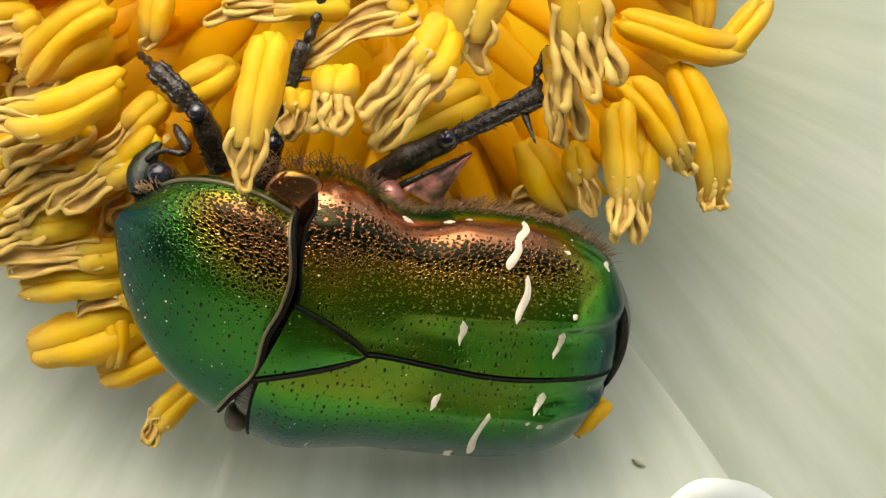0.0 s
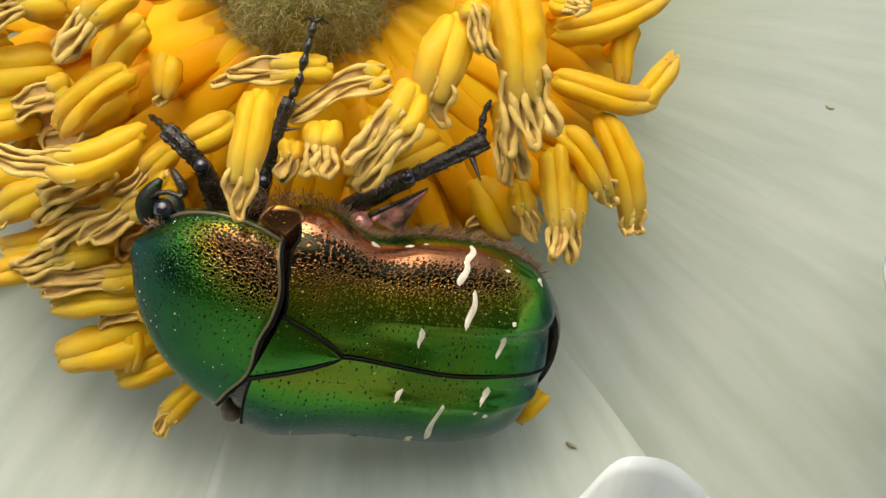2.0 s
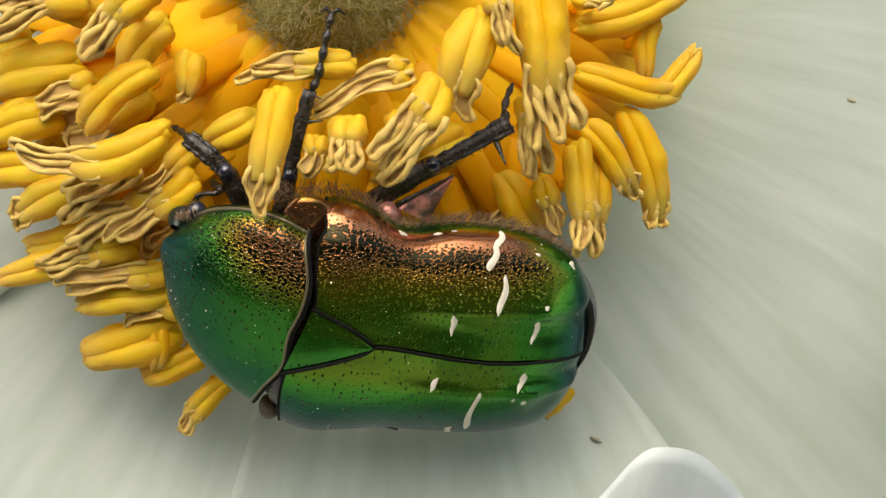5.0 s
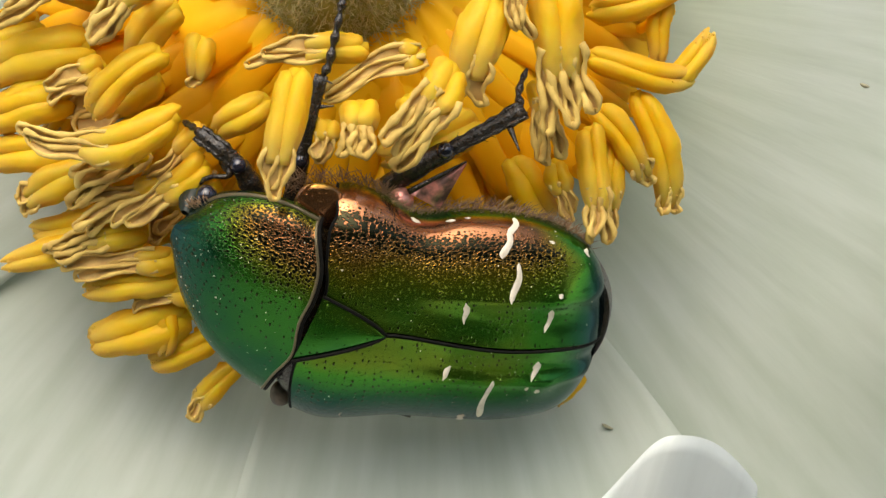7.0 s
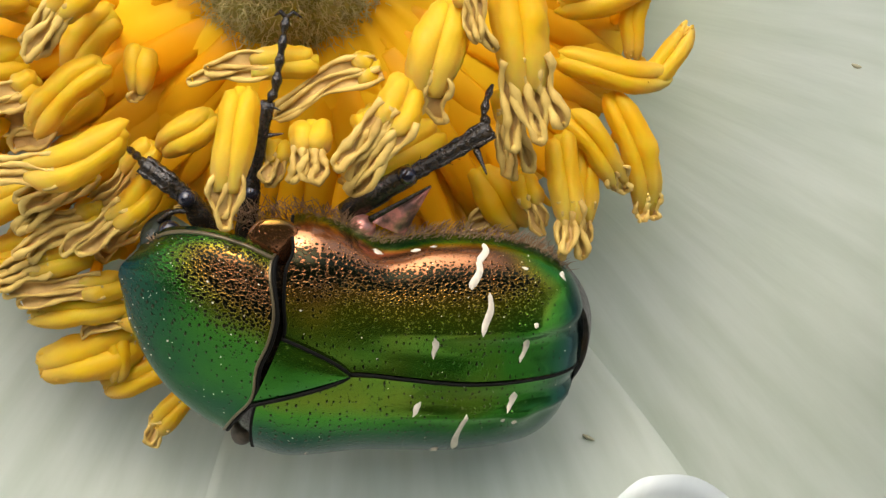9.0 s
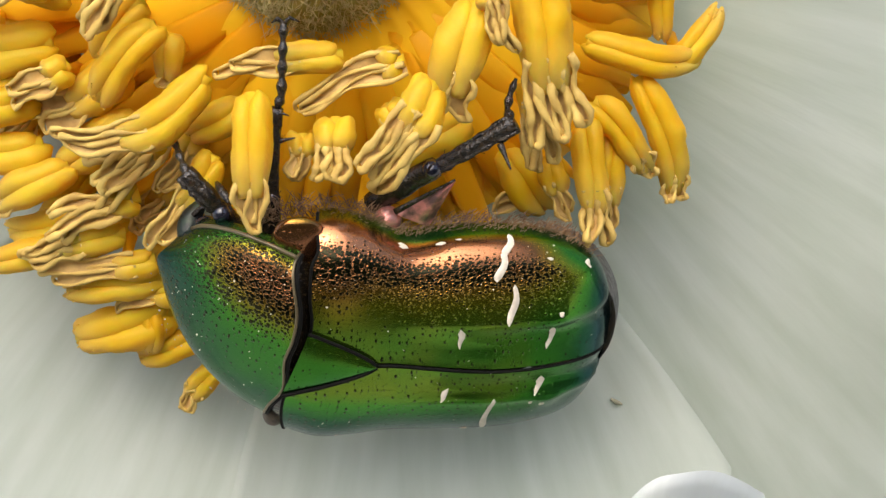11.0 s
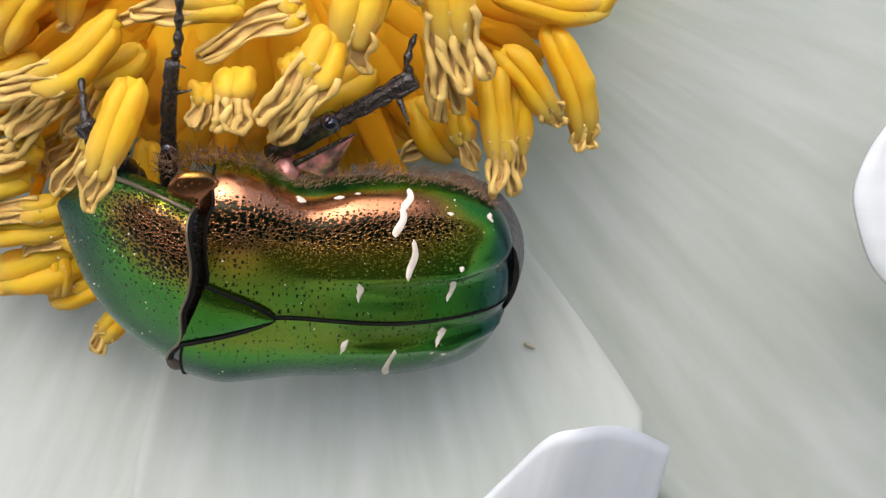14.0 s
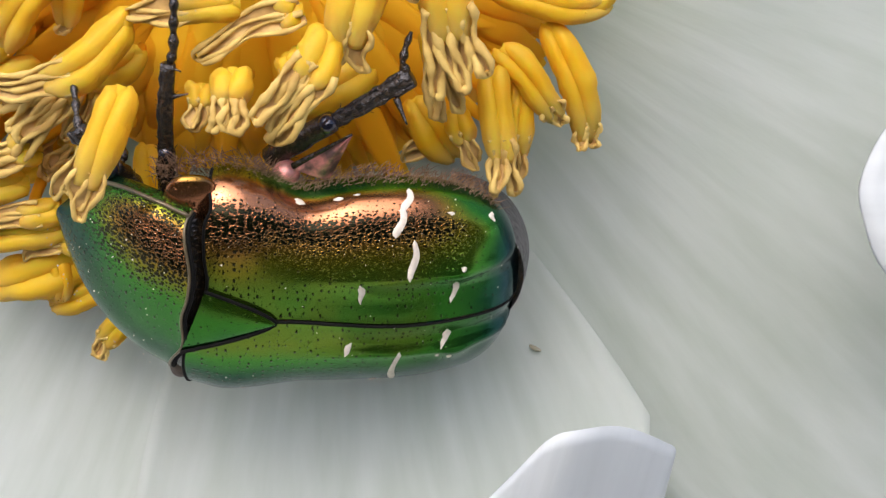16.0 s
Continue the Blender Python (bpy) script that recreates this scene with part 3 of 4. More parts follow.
stamen((6.23, 6.07, -3.60), (7.74, 1.08, -4.80), 1.2, 0.06, 0.4, 14, side=-0.3)
stamen((4.63, 5.20, -2.40), (6.96, 2.27, -3.40), 1.15, 0.12, 0.4, 15, side=-0.3)
stamen((4.50, 4.51, -2.00), (4.53, -0.07, -1.80), 1.15, 0.3, 0.3, 16, 3)
stamen((5.57, 4.11, -3.00), (5.25, 0.22, -3.20), 1.0, 0.3, 0.3, 17, 2)
stamen((3.17, 3.17, -2.20), (3.96, 0.72, -2.40), 0.9, 0.5, 0.3, 18, 2)
stamen((4.36, 9.03, -3.60), (9.35, 10.96, -4.40), 1.2, 0.0, 0.3, 19, side=0.4)
stamen((7.86, 9.58, -4.40), (7.37, 7.07, -4.60), 0.9, 0.0, 0.2, 20)
stamen((4.53, 10.39, -2.60), (5.85, 9.77, -1.60), 0.9, 0.3, 0.2, 21, 3)
# the ones beside the beetle's head
lean_high = stamen((-11.71, 7.23, -0.60), (-14.78, 4.90, -1.20), 1.45, 0.0, 0.4, 22, side=0.45)
lean_long = stamen((-10.99, 4.90, 0.60), (-17.34, 4.33, -1.00), 1.45, 0.45, 0.5, 23, 2, side=-1.0)
lean_top = stamen((-11.62, 10.49, 0.00), (-14.72, 7.60, -0.60), 1.4, 0.5, 0.5, 24, 3)
stamen((-14.38, 9.90, -1.40), (-18.51, 8.97, -2.00), 1.2, 0.6, 0.3, 25, 3)
stamen((-14.11, 9.24, -2.40), (-18.43, 10.16, -2.60), 1.2, 0.5, 0.3, 26, 3)
stamen((-14.44, 6.88, -2.40), (-16.84, 5.77, -2.60), 1.2, 0.7, 0.3, 27, 2)
stamen((-15.87, 6.62, -3.40), (-19.15, 4.59, -3.80), 1.7, 0.0, 0.3, 28)
lean_husk = stamen((-12.88, 3.82, -1.80), (-16.01, 2.39, -2.40), 1.6, 0.9, 0.3, 29, 4)
lean_low = stamen((-10.19, 3.11, -0.80), (-13.96, 0.59, -1.60), 1.2, 0.55, 0.3, 30, 2)
lean_small = stamen((-10.37, 4.40, -2.20), (-12.90, 2.17, -2.60), 1.1, 0.6, 0.3, 31, 2)
stamen((-14.69, 2.98, -3.20), (-18.11, 1.28, -3.80), 1.3, 0.2, 0.3, 32, 2)
stamen((-12.08, 1.94, -2.40), (-15.78, 0.59, -3.00), 1.3, 0.8, 0.3, 33, 3)
stamen((-13.23, 0.03, -4.00), (-18.82, -0.94, -4.40), 1.2, 0.0, 0.3, 34)
stamen((-12.76, 0.37, -3.20), (-17.08, -0.66, -3.80), 1.2, 0.5, 0.3, 35, 3)
stamen((-11.77, -0.65, -3.40), (-16.20, -1.35, -4.00), 1.1, 0.7, 0.3, 36, 2)
stamen((-11.39, -1.46, -4.00), (-15.59, -2.04, -4.40), 1.2, 0.0, 0.3, 37)
stamen((-10.96, -2.04, -4.20), (-13.67, -2.62, -4.60), 0.9, 0.6, 0.2, 38, 2)
stamen((-11.30, -2.75, -5.00), (-15.62, -4.19, -5.80), 1.8, 0.0, 0.3, 39)
stamen((-12.47, -2.51, -4.80), (-12.57, -4.65, -5.00), 0.8, 0.0, 0.2, 40)
stamen((-10.42, -3.93, -5.40), (-13.19, -5.02, -6.00), 1.2, 0.0, 0.3, 41)
stamen((-9.58, -5.14, -6.20), (-11.64, -7.23, -6.90), 1.0, 0.25, 0.3, 42, 2)
stamen((-7.83, 5.62, -1.20), (-9.95, 4.14, -2.00), 1.2, 0.0, 0.4, 43)
stamen((-10.63, 8.00, -2.40), (-11.19, 5.82, -2.40), 1.0, 0.3, 0.3, 44, 1)
stamen((0.26, 4.72, -1.80), (-3.52, 3.15, -1.60), 1.5, 0.0, 0.4, 45)
stamen((1.40, 3.22, -3.40), (3.00, 0.95, -3.60), 1.3, 0.0, 0.3, 47)
stamen((3.47, 1.64, -4.00), (0.73, 0.95, -3.60), 1.0, 0.9, 0.2, 48, 2)
stamen((4.40, -5.50, -6.00), (3.20, -6.65, -6.40), 0.9, 0.1, 0.2, 49, 1)


stamen((-14.89, 7.72, -3.00), (-19.33, 6.41, -3.60), 1.8, 0.0, 0.3, 50, side=0.4)
stamen((-15.83, 5.58, -3.20), (-19.65, 5.06, -4.00), 1.6, 0.0, 0.3, 51)
stamen((-15.68, 3.90, -3.60), (-19.47, 3.12, -4.20), 1.5, 0.0, 0.3, 52)
stamen((-17.06, 8.69, -3.60), (-19.94, 7.83, -4.20), 1.5, 0.0, 0.3, 53)
stamen((-11.44, 9.26, -2.60), (-13.35, 7.01, -2.60), 1.5, 0.0, 0.3, 54)
stamen((-13.99, 0.95, -4.40), (-17.75, 0.37, -4.80), 1.3, 0.0, 0.3, 55)

stamen((-12.30, 6.60, -3.20), (-16.20, 4.90, -3.80), 1.6, 0.45, 0.3, 57, 2)
stamen((-12.00, 4.60, -3.40), (-15.40, 2.90, -4.00), 1.5, 0.0, 0.3, 58)

# the rest of the ring, beyond the carpels
rnd = random.Random(21)
for k in range(70):
    t = radians(12 + 150 * (k + rnd.random()) / 70)
    r0 = rnd.uniform(5.0, 9.5)
    a = HEART + Vector((r0 * math.cos(t), r0 * math.sin(t), rnd.uniform(2.2, 4.6)))
    o = Vector((math.cos(t + rnd.gauss(0, 0.25)), math.sin(t + rnd.gauss(0, 0.25)), rnd.uniform(-0.35, 0.2))).normalized()
    stamen(a, a + o * rnd.uniform(2.6, 4.0), rnd.uniform(1.0, 1.35), rnd.choice((0.0, 0.0, 0.0, 0.0, 0.35)), rnd.uniform(0.1, 0.5), 100 + k, 2, rnd.uniform(-0.3, 0.3))
for k in range(20):
    t = radians(158 + 92 * (k + rnd.random()) / 20)
    r0 = rnd.uniform(10.5, 13.5)
    a = HEART + Vector((r0 * math.cos(t), r0 * math.sin(t), rnd.uniform(1.4, 3.0)))
    o = Vector((math.cos(t + rnd.gauss(0, 0.3)), math.sin(t + rnd.gauss(0, 0.3)), rnd.uniform(-0.3, 0.0))).normalized()
    stamen(a, a + o * rnd.uniform(3.0, 4.4), rnd.uniform(1.1, 1.5), rnd.choice((0.0, 0.0, 0.4)), rnd.uniform(0.1, 0.4), 300 + k, 2, rnd.uniform(-0.4, 0.4))


# ---- the beetle ----
BASE = Vector((0.0, -3.0, -3.0))
beetle = new("flower_chafer")
tagged(beetle, "metallic green and bronze rose chafer beetle with cream flecks", "beetle")
Q = Vector((-3.4, -3.8, -0.1))
U = Vector((0.958, -0.095, -0.28)).normalized()
N = Vector((0.24, -0.47, 0.85))
N = (N - U * N.dot(U)).normalized()
V = N.cross(U).normalized()


def back(u, v, n):
    """A place on the beetle: along the back towards the tail, across it, and above it."""
    return Q + U * u + V * v + N * n - BASE


def body_part(name, verts, faces, mat, parent=None, label="", bronze=None, pits=None, flat=None):
    ob = part(name, verts, faces, mat, parent or beetle, label)
    if bronze:
        at = ob.data.attributes.new("bronze", "FLOAT", "POINT")
        at.data.foreach_set("value", bronze)
        at = ob.data.attributes.new("pits", "FLOAT", "POINT")
        at.data.foreach_set("value", pits or [0.1] * len(bronze))
        at = ob.data.attributes.new("cuticle", "FLOAT_VECTOR", "POINT")
        at.data.foreach_set("vector", [q for p in (flat or [(w[0], w[1], 0) for w in verts]) for q in p])
    return ob


US = (-3.4, -1.8, -0.4, 1.0, 3.0, 5.0, 6.6, 7.9, 8.7, 9.1)


def half_width(u, sg=1):
    """Half the width of the wing cases; the far side bulges further out than the near one."""
    return ease(u, US, (4.62, 5.05, 4.8, 4.35, 4.32, 4.25, 3.88, 3.2, 2.15, 0.8) if sg > 0 else (4.8, 5.3, 5.2, 5.0, 5.05, 5.1, 4.9, 4.4, 3.3, 1.7))


def crest(u):
    return ease(u, US, (-0.1, 0.0, 0.05, 0.05, 0.0, -0.2, -0.5, -0.95, -1.5, -2.1))


def height(u, sg=1):
    return (1 if sg > 0 else 1.75) * ease(u, US, (2.0, 2.1, 2.1, 2.1, 2.1, 2.0, 1.8, 1.45, 1.0, 0.6))


def shell(u, fi):
    """The wing cases' surface: fi runs from the seam (0) over the side margin (90 degrees) to the underside."""
    sg = 1 if fi >= 0 else -1
    a = abs(fi)
    s = abs(math.sin(radians(a))) ** 0.82
    c0 = math.cos(radians(a))
    c = math.copysign(abs(c0) ** 0.82, c0)
    v = half_width(u, sg) * s
    n = crest(u) - height(u, sg) * (1 - c)
    k = max(0.0, min(1.0, (u - 0.5) / 4.5))
    n += 0.13 * k * math.exp(-((v - 1.75) / 0.28) ** 2) - 0.16 * k * math.exp(-((v - 1.0) / 0.5) ** 2) + 0.04 * math.exp(-(v / 0.15) ** 2)
    n += (0.2 if sg > 0 else 0.12) * bell(u, v, -1.5, 3.7, 1.1) + 0.22 * bell(u, v, 6.7, 2.0, 0.6)
    # fine furrows beside the seam, fading forwards
    n -= 0.02 * k * math.exp(-((v - 1.1) / 0.8) ** 2) * (0.5 + 0.5 * math.cos(2 * math.pi * v / 0.34))
    # the margin draws in behind the shoulder
    v -= (0.35 if sg > 0 else 0.0) * bell(u, a / 25, 1.0, 90 / 25, 1.3)
    # the seam swings towards the far side
    swing = ease(u, (0.3, 2.0, 4.5, 7.0, 9.1), (0.0, -0.19, -0.52, -0.57, -0.62)) * (1 - s) ** 2
    return back(u - 0.11 * max(0.0, u - 6) / 3.1, sg * v + swing, n)


def front(fi):
    """Where the wing cases begin, behind the pronotum."""
    return ease(fi, (-110, -90, -62, -45, -27, -14, 0, 14, 30, 50, 60, 80, 105), (-2.2, -2.6, -2.93, -3.12, -3.25, -3.18, -2.8, -2.42, -2.52, -2.5, -2.28, -2.3, -2.1))


def bronze_and_reflection_of(u, fi):
    """Hue across the back: 0 blue-green, 0.2 green, 0.42 gold, 0.62 brown, 0.9 copper. The brown band paints in a dark
    reflection, the copper one the sky's.
    """
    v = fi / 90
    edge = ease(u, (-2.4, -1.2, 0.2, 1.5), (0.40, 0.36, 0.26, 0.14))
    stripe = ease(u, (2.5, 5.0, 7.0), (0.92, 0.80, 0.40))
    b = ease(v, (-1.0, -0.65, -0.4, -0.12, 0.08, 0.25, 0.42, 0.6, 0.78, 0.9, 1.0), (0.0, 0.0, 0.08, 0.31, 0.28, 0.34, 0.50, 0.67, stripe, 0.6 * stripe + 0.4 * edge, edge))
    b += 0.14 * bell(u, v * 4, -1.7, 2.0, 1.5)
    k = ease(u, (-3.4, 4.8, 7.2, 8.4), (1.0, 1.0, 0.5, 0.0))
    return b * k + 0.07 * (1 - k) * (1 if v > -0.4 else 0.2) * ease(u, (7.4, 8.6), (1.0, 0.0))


def pits_of(u, fi):
    """How dense the punctures stand: densest in a stripe along the side, where they also darken the painted reflection.
    """
    v = fi / 90
    p = ease(v, (-1.0, -0.7, -0.45, -0.1, 0.1, 0.3, 0.42, 0.52, 0.62, 0.72, 0.82, 1.0), (0.30, 0.36, 0.30, 0.20, 0.22, 0.27, 0.48, 0.86, 0.92, 0.36, 0.13, 0.12))
    p += 0.1 * bell(u, v * 4, -1.9, 1.9, 1.1)
    return p * ease(u, (-3.4, -2.2, 3.0, 6.0, 7.6), (0.95, 1.1, 1.0, 0.95, 0.15))


for side in (1, -1):
    grid, br, pit, flat = [], [], [], []
    for i in range(71):
        f0 = i / 70
        row = []
        for j in range(57):
            fi = 0.6 + 112 * j / 56
            start = front(side * fi)
            u0 = start + (9.1 - start) * f0
            row.append(shell(u0, side * fi))
            br.append(bronze_and_reflection_of(u0, side * fi))
            pit.append(pits_of(u0, side * fi))
            flat.append((u0, side * fi / 90 * 5.6, 0))
        grid.append(row)
    v, f = sheet(grid)
    if side < 0:
        f = [tuple(reversed(q)) for q in f]
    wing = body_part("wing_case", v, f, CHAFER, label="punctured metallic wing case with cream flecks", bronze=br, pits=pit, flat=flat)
    # the dark front edge of the wing case
    v, f = [], []
    tube(v, f, [shell(front(side * a2), side * a2) for a2 in (12 + 84 * i / 30 for i in range(31))], 0.06, 6)
    body_part("rim", v, f, SEAM, wing)
    # cream flecks: from (along, angle) to (along, angle), half width
    marks = ((4.69, 87, 4.46, 64, 0.15), (4.42, 68, 4.18, 44.6, 0.16), (4.85, 42.8, 4.74, 19, 0.13), (2.93, 17.8, 3.01, 7.3, 0.12), (6.47, 17.2, 6.34, 5.8, 0.13), (6.13, 65.6, 6.14, 62.4, 0.13),
             (7.7, 76.4, 7.79, 65, 0.11), (6.66, 28.1, 6.62, 25.3, 0.10), (0.78, 86, 0.83, 78.8, 0.19), (2.14, 84, 2.18, 80, 0.17), (2.8, 84.2, 2.81, 82.2, 0.11))
    if side < 0:
        marks = ((2.73, 8.8, 2.5, 16.4, 0.11), (4.46, 14.1, 4.38, 50.7, 0.13), (6.33, 4.9, 6.11, 14.9, 0.15), (6.43, 24.1, 6.45, 20.5, 0.11), (5.98, 21.5, 5.99, 18.7, 0.07), (3.82, 46.9, 3.77, 63, 0.15))
    for u0, f0, u1, f1, mw in marks:
        g = []
        steps = max(4, int(abs(f1 - f0) / 2.2))
        for i in range(steps + 1):
            q = i / steps
            x = 2 * q - 1
            cw = mw * (max(0.0, 1 - abs(x) ** 5)) ** 0.5 * (1 + 0.22 * math.sin(7 * q + 2 * u0)) + 0.012
            sway = 0.07 * math.sin(6.5 * q + f0) * min(1, abs(f1 - f0) / 15)
            row = []
            for t in (-1, -0.6, 0, 0.6, 1):
                p = shell(u0 + (u1 - u0) * q + sway + t * cw, side * (f0 + (f1 - f0) * q))
                row.append(p + (N + V * side * math.sin(radians(f0))).normalized() * (0.03 if abs(t) < 0.9 else -0.02))
            g.append(row)
        v, f = sheet(g)
        if side < 0:
            f = [tuple(reversed(q)) for q in f]
        body_part("fleck", v, f, FLECK, wing, "cream fleck")

# seam and rims
v, f = [], []
tube(v, f, [shell(u, 0) + N * 0.0 for u in [0.0 + 9.0 * i / 30 for i in range(31)]], 0.055, 6)
body_part("seam", v, f, SEAM, label="dark seam between the wing cases")

# scutellum
g, br = [], []
for i in range(13):
    s = i / 12
    row = []
    for j in range(9):
        t = j / 8 * 2 - 1
        w2 = 1.38 * (1 - s * 0.99) ** 0.72
        row.append(back((-2.93 + 0.42 * t) * (1 - s) - 0.05 * s, t * w2, 0.2 - 0.1 * abs(t) ** 4 + crest(-3.2 + 3.2 * s) - 0.04 * t * t))
        br.append(0.25 + 0.08 * t)
    g.append(row)
v, f = sheet(g)
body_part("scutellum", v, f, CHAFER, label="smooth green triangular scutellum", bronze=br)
for sg in (1, -1):
    v, f = [], []
    tube(v, f, [back((-2.93 + 0.42 * sg) * (1 - s), sg * 1.42 * (1 - s * 0.995) ** 0.72, 0.12 + crest(-3.2 + 3.2 * s)) for s in [i / 14 for i in range(15)]], 0.07, 6)
    body_part("seam", v, f, SEAM)

# pronotum: bent down and turned a little
PB = back(-3.36, 0.35, 0.02)
DEFLEX, YAW, ROLL = radians(16.5), radians(18), radians(6.3)
PF0 = -(U * math.cos(DEFLEX) + N * math.sin(DEFLEX))
PN0 = (N * math.cos(DEFLEX) - U * math.sin(DEFLEX)).normalized()
PF = (PF0 * math.cos(YAW) + V * math.sin(YAW)).normalized()
PV0 = (V * math.cos(YAW) - PF0 * math.sin(YAW)).normalized()
PV = (PV0 * math.cos(ROLL) + PN0 * math.sin(ROLL)).normalized()
PN = (PN0 * math.cos(ROLL) - PV0 * math.sin(ROLL)).normalized()


def collar(s, fi, grow=0.0):
    """The pronotum's surface: s runs from its hind edge to the head, fi across it."""
    a = abs(fi)
    sg = 1 if fi >= 0 else -1
    w2 = ease(s, (0, 0.3, 0.6, 0.85, 1.0), (3.5, 3.56, 3.07, 1.95, 0.5) if sg > 0 else (4.45, 4.1, 3.4, 2.4, 1.17)) + grow
    sn = abs(math.sin(radians(a))) ** 0.85
    c0 = math.cos(radians(a))
    c = math.copysign(abs(c0) ** 0.85, c0)
    x = 5.73 * s * (1 - 0.05 * sn**2) + ease(sg * sn, (-1.0, -0.66, -0.33, 0.0, 0.33, 0.66, 1.0), (-0.06, -0.16, -0.43, -0.1, -0.08, 0.19, 1.04)) * (1 - s) ** 2
    n = 0.05 + 0.55 * s * (1 - s) - 1.7 * s**2.2 - (1.56 - 0.5 * s) * (1 - c) + grow
    # a rolled margin
    n += 0.06 * math.exp(-(s / 0.025) ** 2)
    return PB + PF * x + PV * (sg * w2 * sn) + PN * n


g, br, pit, flat = [], [], [], []
for i in range(61):
    s = (i / 60) ** 1.3
    row = []
    for j in range(71):
        fi = -112 + 224 * j / 70
        row.append(collar(s, fi))
        vv = fi / 90
        # the hue paints in a coppery sheen and a dark reflection towards the head
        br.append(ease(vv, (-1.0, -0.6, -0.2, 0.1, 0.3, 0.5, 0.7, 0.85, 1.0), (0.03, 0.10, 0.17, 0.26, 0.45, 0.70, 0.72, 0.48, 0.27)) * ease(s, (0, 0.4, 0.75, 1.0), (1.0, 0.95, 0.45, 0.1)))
        pit.append(max(ease(vv, (-0.6, -0.1, 0.15, 0.35, 0.6, 0.9), (0.10, 0.17, 0.5, 0.80, 0.76, 0.66)) * ease(s, (0, 0.5, 0.75, 1.0), (1.0, 1.0, 0.8, 0.6)), ease(s, (0.3, 0.6, 1.0), (0.0, 0.3, 0.4))))
        flat.append((40 + 5.7 * s, vv * 4.6, 0))
    g.append(row)
v, f = sheet(g)
f = [tuple(reversed(q)) for q in f]
pronotum = body_part("pronotum", v, f, CHAFER, label="domed green pronotum with a coppery sheen painted on its side", bronze=br, pits=pit, flat=flat)
v, f = [], []
tube(v, f, [collar(0, -95 + 190 * i / 50, 0.0) for i in range(51)], 0.055, 6)
body_part("rim", v, f, RIM, pronotum)
v, f = [], []
tube(v, f, [collar(0, -92 + 184 * i / 50, 0.0) - PF * 0.12 - PN * 0.06 for i in range(51)], 0.08, 6)
body_part("seam", v, f, SEAM, pronotum, "dark seam behind the pronotum")
v, f = [], []
tube(v, f, [collar(i / 24, 88, 0.02) for i in range(23)], 0.085, 6)
body_part("rim", v, f, RIM, pronotum)
v, f = [], []
tube(v, f, [collar(i / 24, -92, 0.0) for i in range(23)], 0.06, 6)
body_part("rim", v, f, SEAM, pronotum)

# underside hull
g = []
for i in range(25):
    s = i / 24
    u0 = -6.2 + 14.4 * s
    r = math.sin(max(0.02, min(0.98, s)) * math.pi) ** 0.45
    g.append([back(u0, 3.55 * r * math.cos(t), -2.9 + (1.9 if math.sin(t) > 0 else 2.4) * r * math.sin(t) - 1.2 * max(0, (0.35 - s) * 2.4)) for t in (2 * math.pi * j / 28 for j in range(28))])
v, f = sheet(g, True)
body_part("abdomen", v, f, FUR, label="dark hairy underside")

# dark middle body between pronotum and wing cases
g = []
for i in range(17):
    s = i / 16 * math.pi
    g.append([back(-3.0 - 1.2 * math.cos(s), 0.15 + 3.9 * math.sin(s) * math.cos(t), -1.75 + 1.45 * math.sin(s) * math.sin(t)) for t in (2 * math.pi * j / 30 for j in range(30))])
v, f = sheet(g, True)
body_part("middle_body", v, f, BLACK, label="dark hairy middle body")

# shoulder plate between pronotum and wing case
def side_plate(at, along, across, deep, hue, label, mat=None):
    """A small vaulted plate of the side, in the gap between pronotum and wing case."""
    g, br = [], []
    for i in range(17):
        s = i / 16 * math.pi
        row = []
        for j in range(24):
            t = 2 * math.pi * j / 24
            row.append(at + U * (along * math.sin(s) ** 0.7 * math.cos(t)) + V * (-across * math.cos(s)) + N * (deep * math.sin(s) ** 0.8 * math.sin(t)))
            # the hue falls near the upper edge, a green highlight painted on the copper
            br.append(ease(-math.cos(s), (-1, 0.3, 0.75, 1), (hue, hue, 0.8 * hue, 0.6 * hue)))
        g.append(row)
    v, f = sheet(g, True)
    body_part("shoulder_plate", v, f, mat or CHAFER, label=label, bronze=br, pits=[0.1] * len(br))


side_plate(back(-2.92, 4.4, -1.5), 0.95, 0.95, 0.36, 0.88, "coppery shoulder plate with a green highlight painted on its edge")
side_plate(back(-3.3, -4.2, -2.3), 0.42, 0.5, 0.45, 0.55, "dull brown shoulder plate", DULL)


